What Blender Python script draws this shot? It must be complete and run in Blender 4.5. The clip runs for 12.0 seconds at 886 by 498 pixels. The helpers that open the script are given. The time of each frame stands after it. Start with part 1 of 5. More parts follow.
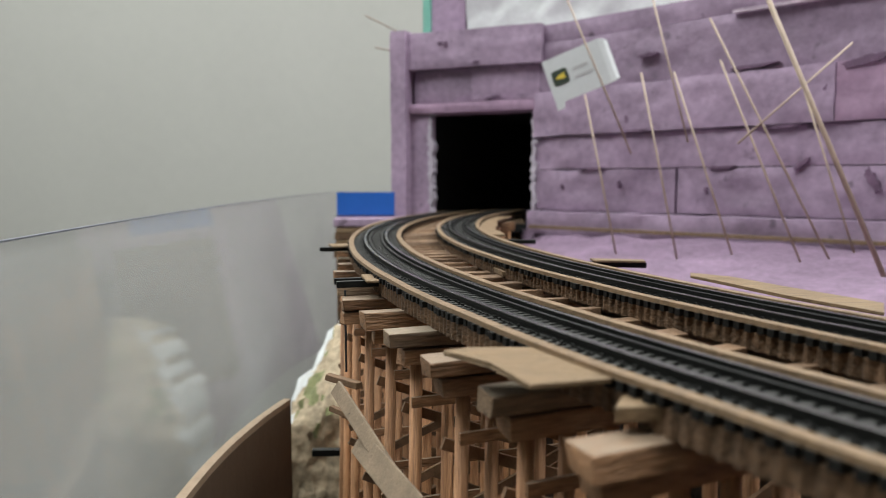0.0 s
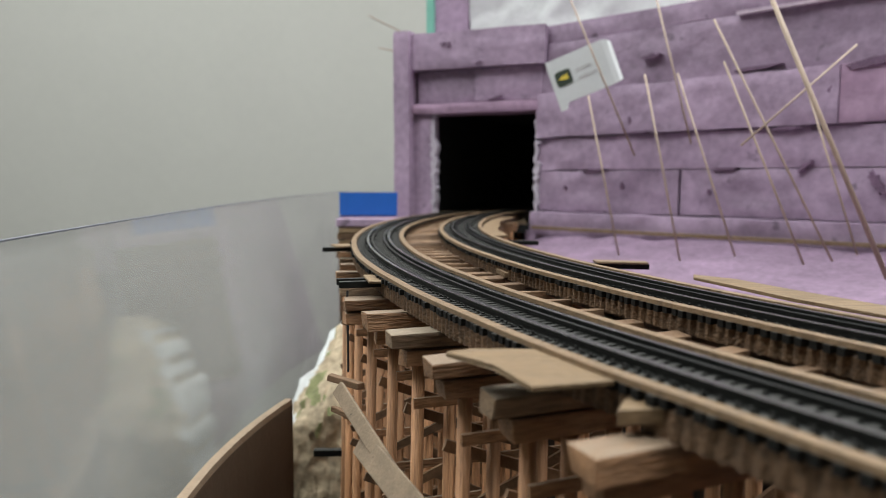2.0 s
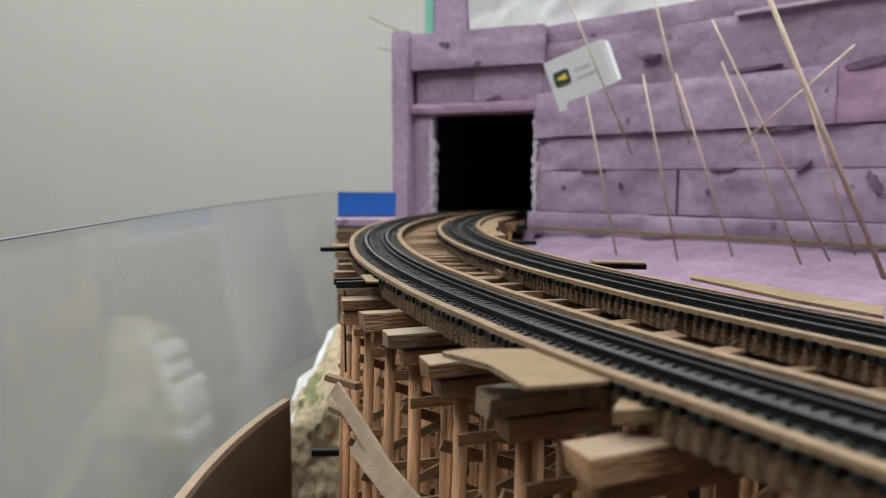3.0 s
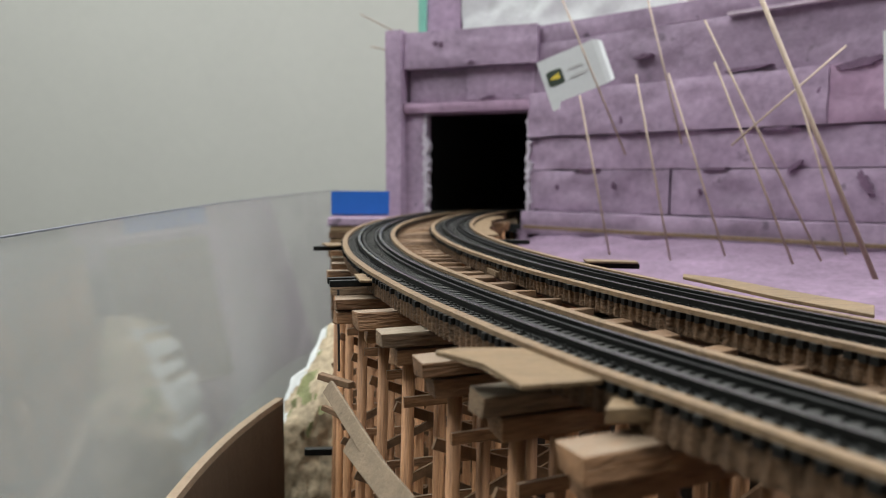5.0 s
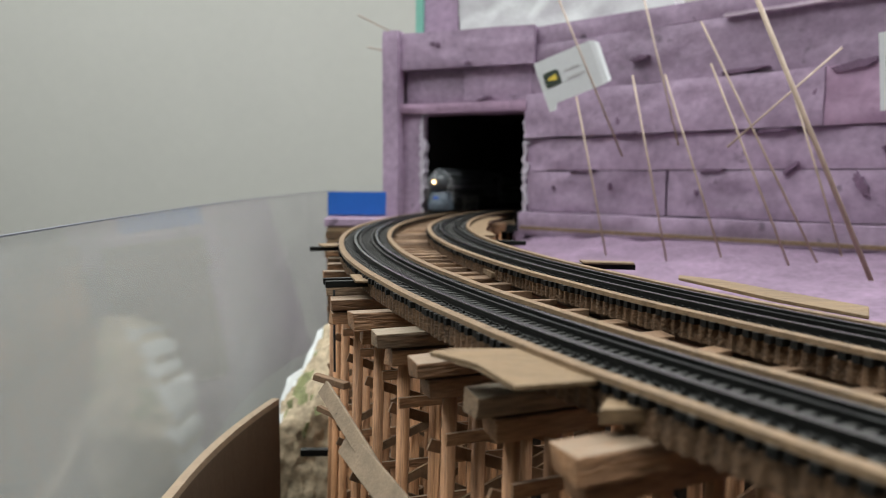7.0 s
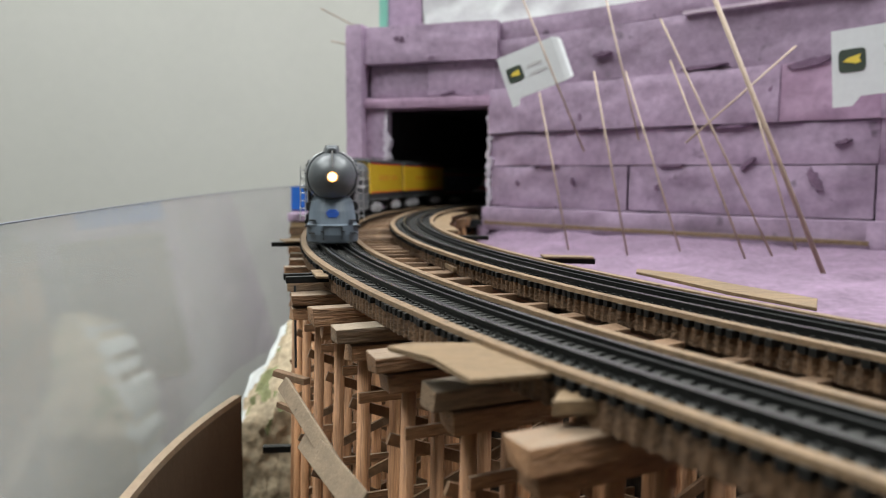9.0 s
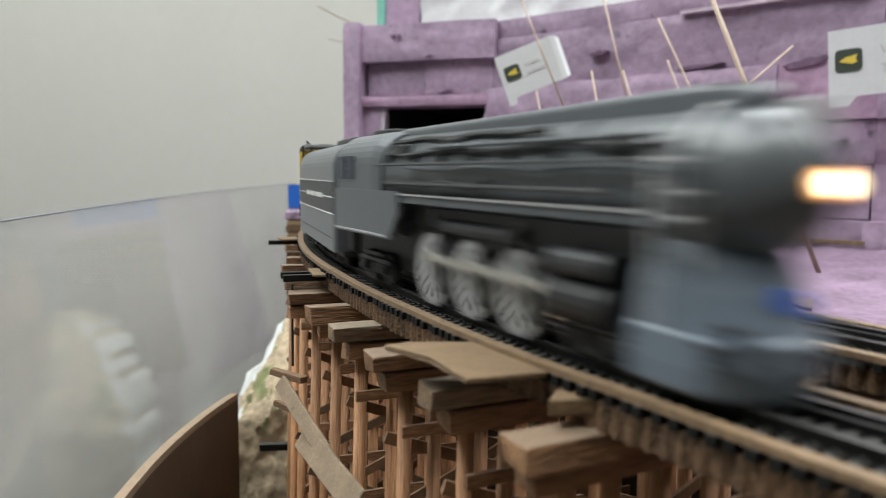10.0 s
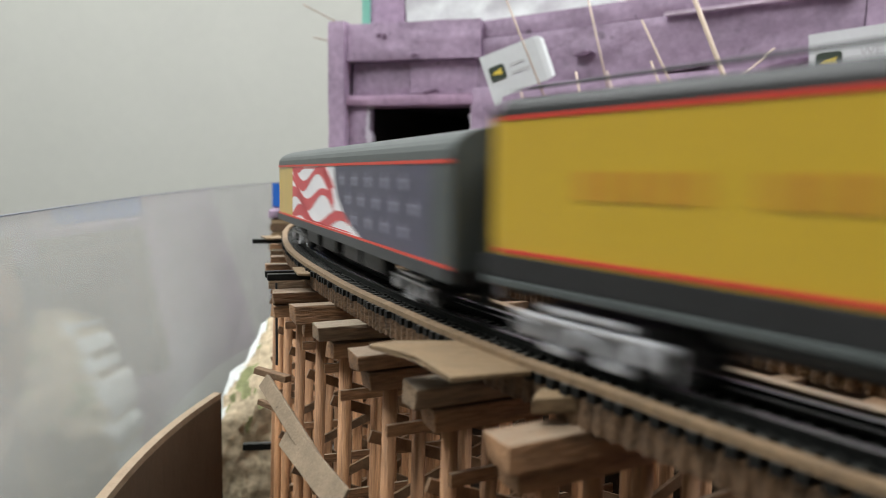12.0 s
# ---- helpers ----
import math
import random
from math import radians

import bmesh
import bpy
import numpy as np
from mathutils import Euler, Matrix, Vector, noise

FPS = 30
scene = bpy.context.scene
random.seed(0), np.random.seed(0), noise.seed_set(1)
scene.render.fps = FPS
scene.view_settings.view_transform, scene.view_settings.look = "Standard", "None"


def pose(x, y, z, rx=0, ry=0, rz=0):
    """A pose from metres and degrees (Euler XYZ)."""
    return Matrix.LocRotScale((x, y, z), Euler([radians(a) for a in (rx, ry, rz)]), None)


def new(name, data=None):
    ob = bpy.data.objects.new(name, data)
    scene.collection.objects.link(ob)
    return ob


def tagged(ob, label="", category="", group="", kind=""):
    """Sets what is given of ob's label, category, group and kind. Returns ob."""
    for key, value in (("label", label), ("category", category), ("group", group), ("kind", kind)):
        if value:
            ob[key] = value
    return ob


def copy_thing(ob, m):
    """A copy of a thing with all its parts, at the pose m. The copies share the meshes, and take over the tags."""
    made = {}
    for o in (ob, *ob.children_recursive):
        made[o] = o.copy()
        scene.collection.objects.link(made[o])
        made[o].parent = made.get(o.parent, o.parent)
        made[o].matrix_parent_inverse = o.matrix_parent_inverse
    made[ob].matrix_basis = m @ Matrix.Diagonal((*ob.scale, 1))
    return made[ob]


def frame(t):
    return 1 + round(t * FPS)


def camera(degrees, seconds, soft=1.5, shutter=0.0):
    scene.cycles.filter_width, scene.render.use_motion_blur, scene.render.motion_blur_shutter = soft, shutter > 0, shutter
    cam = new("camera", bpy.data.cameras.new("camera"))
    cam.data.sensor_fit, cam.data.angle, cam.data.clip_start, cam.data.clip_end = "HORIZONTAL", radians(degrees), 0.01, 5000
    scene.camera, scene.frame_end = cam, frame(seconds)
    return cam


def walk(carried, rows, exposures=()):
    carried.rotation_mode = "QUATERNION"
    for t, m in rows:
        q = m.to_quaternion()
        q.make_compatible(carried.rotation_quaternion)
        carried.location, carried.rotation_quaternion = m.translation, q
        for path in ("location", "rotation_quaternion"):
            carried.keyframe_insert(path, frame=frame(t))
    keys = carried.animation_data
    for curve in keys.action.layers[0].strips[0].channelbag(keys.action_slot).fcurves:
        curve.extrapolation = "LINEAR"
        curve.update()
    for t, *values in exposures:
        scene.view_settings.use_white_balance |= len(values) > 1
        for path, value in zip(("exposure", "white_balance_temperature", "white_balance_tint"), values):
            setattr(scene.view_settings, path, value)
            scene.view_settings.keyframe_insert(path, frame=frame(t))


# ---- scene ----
cam = camera(62.2, 12.0, soft=0.7, shutter=0.9)
cam.data.dof.use_dof, cam.data.dof.focus_distance, cam.data.dof.aperture_fstop = True, 0.178, 23.0
walk(cam, [
    (0.0, pose(-0.00018, 0.00014, 0.02385, 84.754, 0.155, -0.135)),
    (0.5, pose(-0.00018, 0.00024, 0.02386, 84.775, 0.095, -0.183)),
    (1.0, pose(-0.00011, 0.00032, 0.02401, 84.814, -0.054, -0.083)),
    (1.5, pose(0.00021, 0.00033, 0.02400, 84.742, -0.020, 0.011)),
    (2.0, pose(-0.00023, 0.00033, 0.02396, 84.781, -0.081, 0.077)),
    (2.5, pose(0.00000, 0.00000, 0.02400, 84.770, -0.000, 0.000)),
    (3.0, pose(0.00018, 0.00018, 0.02398, 84.778, -0.115, -0.010)),
    (5.0, pose(0.00014, 0.00000, 0.02401, 84.710, -0.230, -0.524)),
    (5.5, pose(0.00021, 0.00014, 0.02396, 84.709, -0.218, -0.575)),
    (6.0, pose(0.00030, -0.00002, 0.02411, 84.719, -0.272, -0.580)),
    (6.5, pose(0.00020, 0.00010, 0.02412, 84.785, -0.356, -0.645)),
    (7.0, pose(0.00048, 0.00005, 0.02397, 84.773, -0.351, -0.736)),
    (9.0, pose(0.00189, -0.00053, 0.02404, 84.395, -0.399, -3.374)),
    (9.5, pose(0.00179, -0.00056, 0.02403, 84.341, -0.506, -3.523)),
    (10.0, pose(0.00177, -0.00086, 0.02430, 84.249, -0.594, -3.605)),
    (10.5, pose(0.00181, -0.00081, 0.02426, 84.259, -0.645, -3.958)),
    (11.0, pose(0.00173, -0.00105, 0.02435, 84.200, -0.724, -4.355)),
    (11.5, pose(0.00167, -0.00155, 0.02444, 84.182, -0.822, -4.633)),
    (12.0, pose(0.00171, -0.00135, 0.02431, 84.218, -0.875, -4.784)),
], exposures=[(0.0, 0.0), (7.2, 0.0), (8.8, 0.18), (9.5, 0.22), (9.9, 0.23), (10.4, 0.50), (11.0, 0.50), (11.5, 0.33), (12.0, 0.32)])

# ---- light: a closed room with ceiling panels ----
world = bpy.data.worlds.new("room_air")
world.use_nodes = True
world.node_tree.nodes["Background"].inputs[0].default_value = (0.9, 0.95, 1.0, 1)
world.node_tree.nodes["Background"].inputs[1].default_value = 0.02
scene.world = world
LAMP_POWER = 21.5
LAMP_COLOUR = (0.96, 1.0, 0.99)


# ---- materials ----
def mat(name, colour, rough=0.6, metal=0.0, vary=0.25, scale=60.0, bump=0.3, stretch=(1, 1, 1), spec=0.5, random_piece=0.0, spots=0.0, spot_scale=75.0, coat=0.0, lit_top=None):
    m = bpy.data.materials.new(name)
    m.use_nodes = True
    nt = m.node_tree
    b = nt.nodes["Principled BSDF"]
    b.inputs["Roughness"].default_value, b.inputs["Metallic"].default_value = rough, metal
    b.inputs["Specular IOR Level"].default_value = spec
    b.inputs["Coat Weight"].default_value = coat
    co = nt.nodes.new("ShaderNodeTexCoord")
    mp = nt.nodes.new("ShaderNodeMapping")
    mp.inputs["Scale"].default_value = stretch
    nt.links.new(co.outputs["Object"], mp.inputs["Vector"])
    n1, n2 = nt.nodes.new("ShaderNodeTexNoise"), nt.nodes.new("ShaderNodeTexNoise")
    n1.inputs["Scale"].default_value, n1.inputs["Detail"].default_value = scale, 6
    n2.inputs["Scale"].default_value, n2.inputs["Detail"].default_value = scale * 7.3, 4
    for n in (n1, n2):
        nt.links.new(mp.outputs[0], n.inputs["Vector"])
    add = nt.nodes.new("ShaderNodeMath")
    add.operation = "ADD"
    nt.links.new(n1.outputs[0], add.inputs[0])
    nt.links.new(n2.outputs[0], add.inputs[1])
    ramp = nt.nodes.new("ShaderNodeMapRange")
    ramp.inputs["From Min"].default_value, ramp.inputs["From Max"].default_value = 0.6, 1.4
    ramp.inputs["To Min"].default_value, ramp.inputs["To Max"].default_value = 1 - vary, 1 + vary
    nt.links.new(add.outputs[0], ramp.inputs["Value"])
    last = ramp.outputs[0]
    if random_piece:
        info = nt.nodes.new("ShaderNodeObjectInfo")
        r2 = nt.nodes.new("ShaderNodeMapRange")
        r2.inputs["To Min"].default_value, r2.inputs["To Max"].default_value = 1 - random_piece, 1 + random_piece
        nt.links.new(info.outputs["Random"], r2.inputs["Value"])
        mul = nt.nodes.new("ShaderNodeMath")
        mul.operation = "MULTIPLY"
        nt.links.new(last, mul.inputs[0])
        nt.links.new(r2.outputs[0], mul.inputs[1])
        last = mul.outputs[0]
    if spots:
        n3 = nt.nodes.new("ShaderNodeTexNoise")
        n3.inputs["Scale"].default_value, n3.inputs["Detail"].default_value = spot_scale, 3
        nt.links.new(mp.outputs[0], n3.inputs["Vector"])
        r3 = nt.nodes.new("ShaderNodeMapRange")
        r3.inputs["From Min"].default_value, r3.inputs["From Max"].default_value = 0.66, 0.74
        r3.inputs["To Min"].default_value, r3.inputs["To Max"].default_value = 1.0, 1.0 - spots
        nt.links.new(n3.outputs[0], r3.inputs["Value"])
        m3 = nt.nodes.new("ShaderNodeMath")
        m3.operation = "MULTIPLY"
        nt.links.new(last, m3.inputs[0])
        nt.links.new(r3.outputs[0], m3.inputs[1])
        last = m3.outputs[0]
    col = nt.nodes.new("ShaderNodeVectorMath")
    col.operation = "SCALE"
    col.inputs[0].default_value = colour
    nt.links.new(last, col.inputs["Scale"])
    shade = col.outputs[0]
    if lit_top:
        # upward faces painted paler, like lit and dusty tops, broken up by grain
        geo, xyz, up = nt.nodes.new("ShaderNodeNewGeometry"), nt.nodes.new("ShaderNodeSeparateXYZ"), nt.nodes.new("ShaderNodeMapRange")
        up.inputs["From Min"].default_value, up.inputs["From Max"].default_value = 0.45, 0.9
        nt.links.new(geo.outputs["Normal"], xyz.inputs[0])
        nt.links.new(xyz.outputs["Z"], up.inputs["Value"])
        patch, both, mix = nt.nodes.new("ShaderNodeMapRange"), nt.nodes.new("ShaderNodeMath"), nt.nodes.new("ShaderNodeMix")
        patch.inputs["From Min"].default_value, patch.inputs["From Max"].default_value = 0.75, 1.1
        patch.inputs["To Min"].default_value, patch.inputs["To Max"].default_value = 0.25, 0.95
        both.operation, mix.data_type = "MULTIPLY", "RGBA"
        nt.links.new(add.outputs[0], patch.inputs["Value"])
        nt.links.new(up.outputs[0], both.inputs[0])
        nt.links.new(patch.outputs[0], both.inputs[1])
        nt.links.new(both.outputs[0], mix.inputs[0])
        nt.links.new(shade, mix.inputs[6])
        mix.inputs[7].default_value = (*lit_top, 1)
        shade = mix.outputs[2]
    nt.links.new(shade, b.inputs["Base Color"])
    if bump:
        bp = nt.nodes.new("ShaderNodeBump")
        bp.inputs["Strength"].default_value, bp.inputs["Distance"].default_value = bump, 0.0006
        nt.links.new(add.outputs[0], bp.inputs["Height"])
        nt.links.new(bp.outputs[0], b.inputs["Normal"])
    return m


def glow(name, colour, strength):
    m = bpy.data.materials.new(name)
    m.use_nodes = True
    b = m.node_tree.nodes["Principled BSDF"]
    b.inputs["Base Color"].default_value = (*colour, 1)
    b.inputs["Emission Color"].default_value, b.inputs["Emission Strength"].default_value = (*colour, 1), strength
    return m


def clear_sheet(name):
    """Thin clear acrylic: passes light straight through and mirrors some of it."""
    m = bpy.data.materials.new(name)
    m.use_nodes = True
    nt = m.node_tree
    nt.nodes.clear()
    out = nt.nodes.new("ShaderNodeOutputMaterial")
    mix = nt.nodes.new("ShaderNodeMixShader")
    tr, gl = nt.nodes.new("ShaderNodeBsdfTransparent"), nt.nodes.new("ShaderNodeBsdfGlossy")
    tr.inputs[0].default_value = (1.0, 1.0, 1.0, 1)
    gl.inputs["Roughness"].default_value = 0.03
    lw = nt.nodes.new("ShaderNodeLayerWeight")
    lw.inputs["Blend"].default_value = 0.5
    p5, ma = nt.nodes.new("ShaderNodeMath"), nt.nodes.new("ShaderNodeMath")
    p5.operation, ma.operation = "POWER", "MULTIPLY_ADD"
    p5.inputs[1].default_value = 5.0
    ma.inputs[1].default_value, ma.inputs[2].default_value = 0.50, 0.055
    nt.links.new(lw.outputs["Facing"], p5.inputs[0])
    nt.links.new(p5.outputs[0], ma.inputs[0])
    nt.links.new(ma.outputs[0], mix.inputs[0])
    nt.links.new(tr.outputs[0], mix.inputs[1])
    nt.links.new(gl.outputs[0], mix.inputs[2])
    # milky haze painted in to brighten the sheet like reflected light: broad smears
    co, mp, nz = nt.nodes.new("ShaderNodeTexCoord"), nt.nodes.new("ShaderNodeMapping"), nt.nodes.new("ShaderNodeTexNoise")
    mp.inputs["Scale"].default_value = (1, 0.3, 0.8)
    nz.inputs["Scale"].default_value, nz.inputs["Detail"].default_value, nz.inputs["Distortion"].default_value = 22.0, 1.5, 0.3
    rg = nt.nodes.new("ShaderNodeMapRange")
    rg.inputs["From Min"].default_value, rg.inputs["From Max"].default_value = 0.40, 0.58
    rg.inputs["To Min"].default_value, rg.inputs["To Max"].default_value = 0.12, 0.17
    haze, df = nt.nodes.new("ShaderNodeMixShader"), nt.nodes.new("ShaderNodeBsdfDiffuse")
    df.inputs[0].default_value = (0.62, 0.63, 0.62, 1)
    nt.links.new(co.outputs["Object"], mp.inputs["Vector"])
    nt.links.new(mp.outputs[0], nz.inputs["Vector"])
    nt.links.new(nz.outputs[0], rg.inputs["Value"])
    nt.links.new(rg.outputs[0], haze.inputs[0])
    nt.links.new(mix.outputs[0], haze.inputs[1])
    nt.links.new(df.outputs[0], haze.inputs[2])
    nt.links.new(haze.outputs[0], out.inputs[0])
    return m


ROOM = mat("painted_room_wall", (0.388, 0.384, 0.353), 0.8, vary=0.03, scale=6, bump=0.05)
CEIL = mat("white_ceiling", (0.8, 0.8, 0.78), 0.9, vary=0.03, scale=8, bump=0.1)
CARPET = mat("grey_carpet", (0.05, 0.05, 0.05), 0.95, vary=0.2, scale=40, bump=0.5)
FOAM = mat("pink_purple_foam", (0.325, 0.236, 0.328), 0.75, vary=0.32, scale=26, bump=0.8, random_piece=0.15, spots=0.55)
# copy of the wall foam, colour lowered because the ledge catches top light
FOAM_LIT = mat("foam_darkened_for_top_light", (0.178, 0.117, 0.174), 0.85, vary=0.4, scale=45, bump=0.9, spots=0.35)
FOAM_PINK = mat("fresh_pink_foam", (0.36, 0.235, 0.335), 0.8, vary=0.25, scale=26, bump=0.8, spots=0.35)
PLASTER = mat("white_plaster", (0.60, 0.62, 0.61), 0.85, vary=0.08, scale=30, bump=0.6)
TORN = mat("torn_foam_edge", (0.50, 0.45, 0.52), 0.9, vary=0.15, scale=120, bump=1.0)
# deep shade under the trestle, put into the ground and back wall colour
SHADE_BROWN = mat("trestle_shade_colour", (0.022, 0.015, 0.011), 0.9, vary=0.4, scale=80, bump=0.8)
ROCK = mat("tan_painted_rock", (0.46, 0.37, 0.25), 0.85, vary=0.6, scale=45, bump=1.0, spots=0.3, spot_scale=130.0)
BLUE = mat("blue_masking_tape", (0.008, 0.105, 0.44), 0.55, vary=0.08, scale=60, bump=0.2)
GREEN = mat("green_tape", (0.18, 0.46, 0.36), 0.6, vary=0.1)
POST = mat("stained_dowel", (0.38, 0.19, 0.088), 0.6, vary=0.5, scale=600, bump=0.5, stretch=(1, 1, 0.06), random_piece=0.25, spots=0.5, spot_scale=420.0)
CAPW = mat("stained_timber", (0.255, 0.135, 0.066), 0.65, vary=0.6, scale=300, bump=0.8, stretch=(1, 0.13, 1), random_piece=0.3, spots=0.7, spot_scale=240.0, lit_top=(0.22, 0.16, 0.11))
GREYW = mat("weathered_grey_timber", (0.27, 0.18, 0.11), 0.75, vary=0.6, scale=300, bump=0.8, stretch=(1, 0.13, 1), random_piece=0.15, spots=0.65, spot_scale=240.0, lit_top=(0.22, 0.175, 0.125))
STICKW = mat("weathered_flat_stick", (0.21, 0.153, 0.10), 0.75, vary=0.3, scale=300, bump=0.2, stretch=(0.12, 1, 1), spots=0.7, spot_scale=520.0)
BRACEW = mat("dark_brace_wood", (0.165, 0.095, 0.05), 0.7, vary=0.35, scale=500, bump=0.5, stretch=(0.1, 1, 1), random_piece=0.25)
STRIP = mat("raw_basswood_strip", (0.185, 0.12, 0.066), 0.6, vary=0.5, scale=420, bump=0.5, spots=0.45, spot_scale=260.0)
PLY = mat("raw_plywood", (0.18, 0.118, 0.062), 0.6, vary=0.45, scale=420, bump=0.4, stretch=(0.15, 1, 1), spots=0.35, spot_scale=300.0)
DECK = mat("stained_deck_board", (0.115, 0.066, 0.034), 0.8, vary=0.7, scale=230, bump=0.9)
TIE = mat("black_plastic_tie", (0.0065, 0.0065, 0.006), 0.6, vary=0.5, scale=500, bump=0.3, spec=0.2, lit_top=(0.052, 0.051, 0.047))
RAIL = mat("weathered_nickel_rail", (0.018, 0.019, 0.018), 0.4, 0.5, vary=0.25, scale=300, bump=0.1)
RAILTOP = mat("polished_rail_head", (0.24, 0.24, 0.23), 0.24, 0.85, vary=0.3, scale=300, bump=0.1)
SKEWER = mat("bamboo_skewer", (0.36, 0.27, 0.205), 0.6, vary=0.2, scale=300, bump=0.3, stretch=(1, 1, 0.1))
HARDB = mat("brown_hardboard", (0.095, 0.065, 0.043), 0.6, vary=0.15, scale=60, bump=0.2)
HARDEDGE = mat("sawn_hardboard_edge", (0.30, 0.22, 0.15), 0.8, vary=0.2, scale=200, bump=0.4)
ACRYLIC = clear_sheet("clear_acrylic_sheet")
SHEETEDGE = mat("sheet_edge", (0.13, 0.14, 0.16), 0.4, vary=0.3, scale=200)
CARD = mat("white_card", (0.58, 0.60, 0.60), 0.7, vary=0.05, scale=40, bump=0.1)
CARDBLK = mat("dark_print", (0.03, 0.045, 0.03), 0.6, vary=0.1)
CARDYEL = mat("yellow_print", (0.65, 0.50, 0.06), 0.6, vary=0.1)
CARDGREY = mat("grey_print", (0.46, 0.46, 0.46), 0.7, vary=0.1)
LOCO = mat("satin_grey_paint", (0.098, 0.108, 0.118), 0.32, 0.0, vary=0.08, scale=120, bump=0.05)
LOCODK = mat("dark_grey_paint", (0.03, 0.032, 0.034), 0.45, 0.0, vary=0.15, scale=150, bump=0.1)
BOILER = mat("dark_satin_grey_paint", (0.084, 0.092, 0.098), 0.34, 0.0, vary=0.15, scale=160, bump=0.08)
LOCOBLUE = mat("blue_grey_paint", (0.12, 0.15, 0.185), 0.42, 0.0, vary=0.06, scale=120, bump=0.05)
BLACKM = mat("black_metal", (0.018, 0.018, 0.019), 0.5, 0.2, vary=0.3, scale=200, bump=0.2)
SILVER = mat("silver_paint", (0.50, 0.50, 0.51), 0.38, 0.4, vary=0.2, scale=300, bump=0.2)
STEEL = mat("bare_steel", (0.62, 0.60, 0.55), 0.3, 0.9, vary=0.12, scale=300, bump=0.1)
WHITE = mat("white_lining", (0.75, 0.75, 0.74), 0.5, vary=0.05)
BADGE = mat("blue_badge", (0.03, 0.12, 0.55), 0.4, vary=0.05)
WINDOW = mat("dark_blue_glazing", (0.012, 0.02, 0.042), 0.12, vary=0.05, bump=0)
YELLOW = mat("armour_yellow_paint", (0.49, 0.315, 0.017), 0.32, vary=0.05, scale=100, bump=0.04, coat=0.3)
RED = mat("red_lining", (0.55, 0.045, 0.025), 0.45, vary=0.06)
LETTER = mat("faded_red_lettering", (0.47, 0.225, 0.02), 0.45, vary=0.15)
ROOFG = mat("dark_roof_grey", (0.058, 0.066, 0.066), 0.45, vary=0.12, scale=150, bump=0.1)
FLAGBLUE = mat("flag_navy", (0.058, 0.054, 0.088), 0.4, vary=0.3, scale=90, bump=0.03)
FLAGRED = mat("flag_red", (0.52, 0.05, 0.06), 0.4, vary=0.15, scale=90, bump=0.03)
FLAGWHITE = mat("flag_white", (0.72, 0.70, 0.72), 0.4, vary=0.08, scale=90, bump=0.03)
# near-black that stands for the darkness inside the tunnel
TUNNEL_DARK = mat("tunnel_darkness_black", (0.006, 0.006, 0.006), 0.9, vary=0.2, bump=0.3)
# glow for a ring that paints the warm halo round the headlight
LAMPHALO = glow("headlight_halo_glow", (1.0, 0.50, 0.16), 0.55)
TRUCK = mat("silver_grey_truck_casting", (0.48, 0.48, 0.50), 0.38, 0.3, vary=0.6, scale=420, bump=0.6, spots=0.7, spot_scale=330.0)
WHEELP = mat("grey_wheel_paint", (0.34, 0.34, 0.34), 0.4, 0.3, vary=0.25, scale=300, bump=0.2)
MOSS = mat("pale_green_moss", (0.24, 0.25, 0.12), 0.95, vary=0.5, scale=220, bump=1.0)
GOUGE = mat("dark_purple_gouge", (0.15, 0.09, 0.145), 0.85, vary=0.4, scale=120, bump=0.8)
PALEFOAM = mat("pale_edge_highlight", (0.46, 0.37, 0.44), 0.8, vary=0.25, scale=60, bump=0.6)
STAR = mat("faint_star_print", (0.28, 0.28, 0.35), 0.45, vary=0.1)
HEADLIGHT = glow("headlight_lens", (1.0, 0.80, 0.50), 5.0)
PANEL = glow("light_panel", (0.96, 1.0, 0.99), 1.6)


# ---- mesh helpers ----
def mesh_of(name, bm, material, smooth=False):
    me = bpy.data.meshes.new(name)
    bmesh.ops.recalc_face_normals(bm, faces=bm.faces)
    bm.to_mesh(me)
    bm.free()
    me.materials.append(material)
    if smooth:
        for p in me.polygons:
            p.use_smooth = True
    return me


def part(name, bm, material, parent=None, label="", smooth=False):
    ob = new(name, mesh_of(name, bm, material, smooth))
    ob.parent = parent
    if label:
        ob["label"] = label
    return ob


def empty(name, m=None):
    ob = new(name)
    ob.empty_display_size = 0.01
    if m is not None:
        ob.matrix_basis = m
    return ob


def box(bm, x0, x1, y0, y1, z0, z1, bevel=0.0, m=None, jitter=0.0):
    vs = []
    for x in (x0, x1):
        for y in (y0, y1):
            for z in (z0, z1):
                p = Vector((x, y, z)) + Vector([random.uniform(-jitter, jitter) for _ in range(3)])
                vs.append(bm.verts.new(m @ p if m else p))
    fs = [bm.faces.new([vs[i] for i in q]) for q in ((0, 1, 3, 2), (4, 6, 7, 5), (0, 4, 5, 1), (2, 3, 7, 6), (0, 2, 6, 4), (1, 5, 7, 3))]
    if bevel:
        es = list({e for f in fs for e in f.edges})
        bmesh.ops.bevel(bm, geom=es, offset=bevel, segments=2, affect="EDGES", profile=0.5)
    return bm


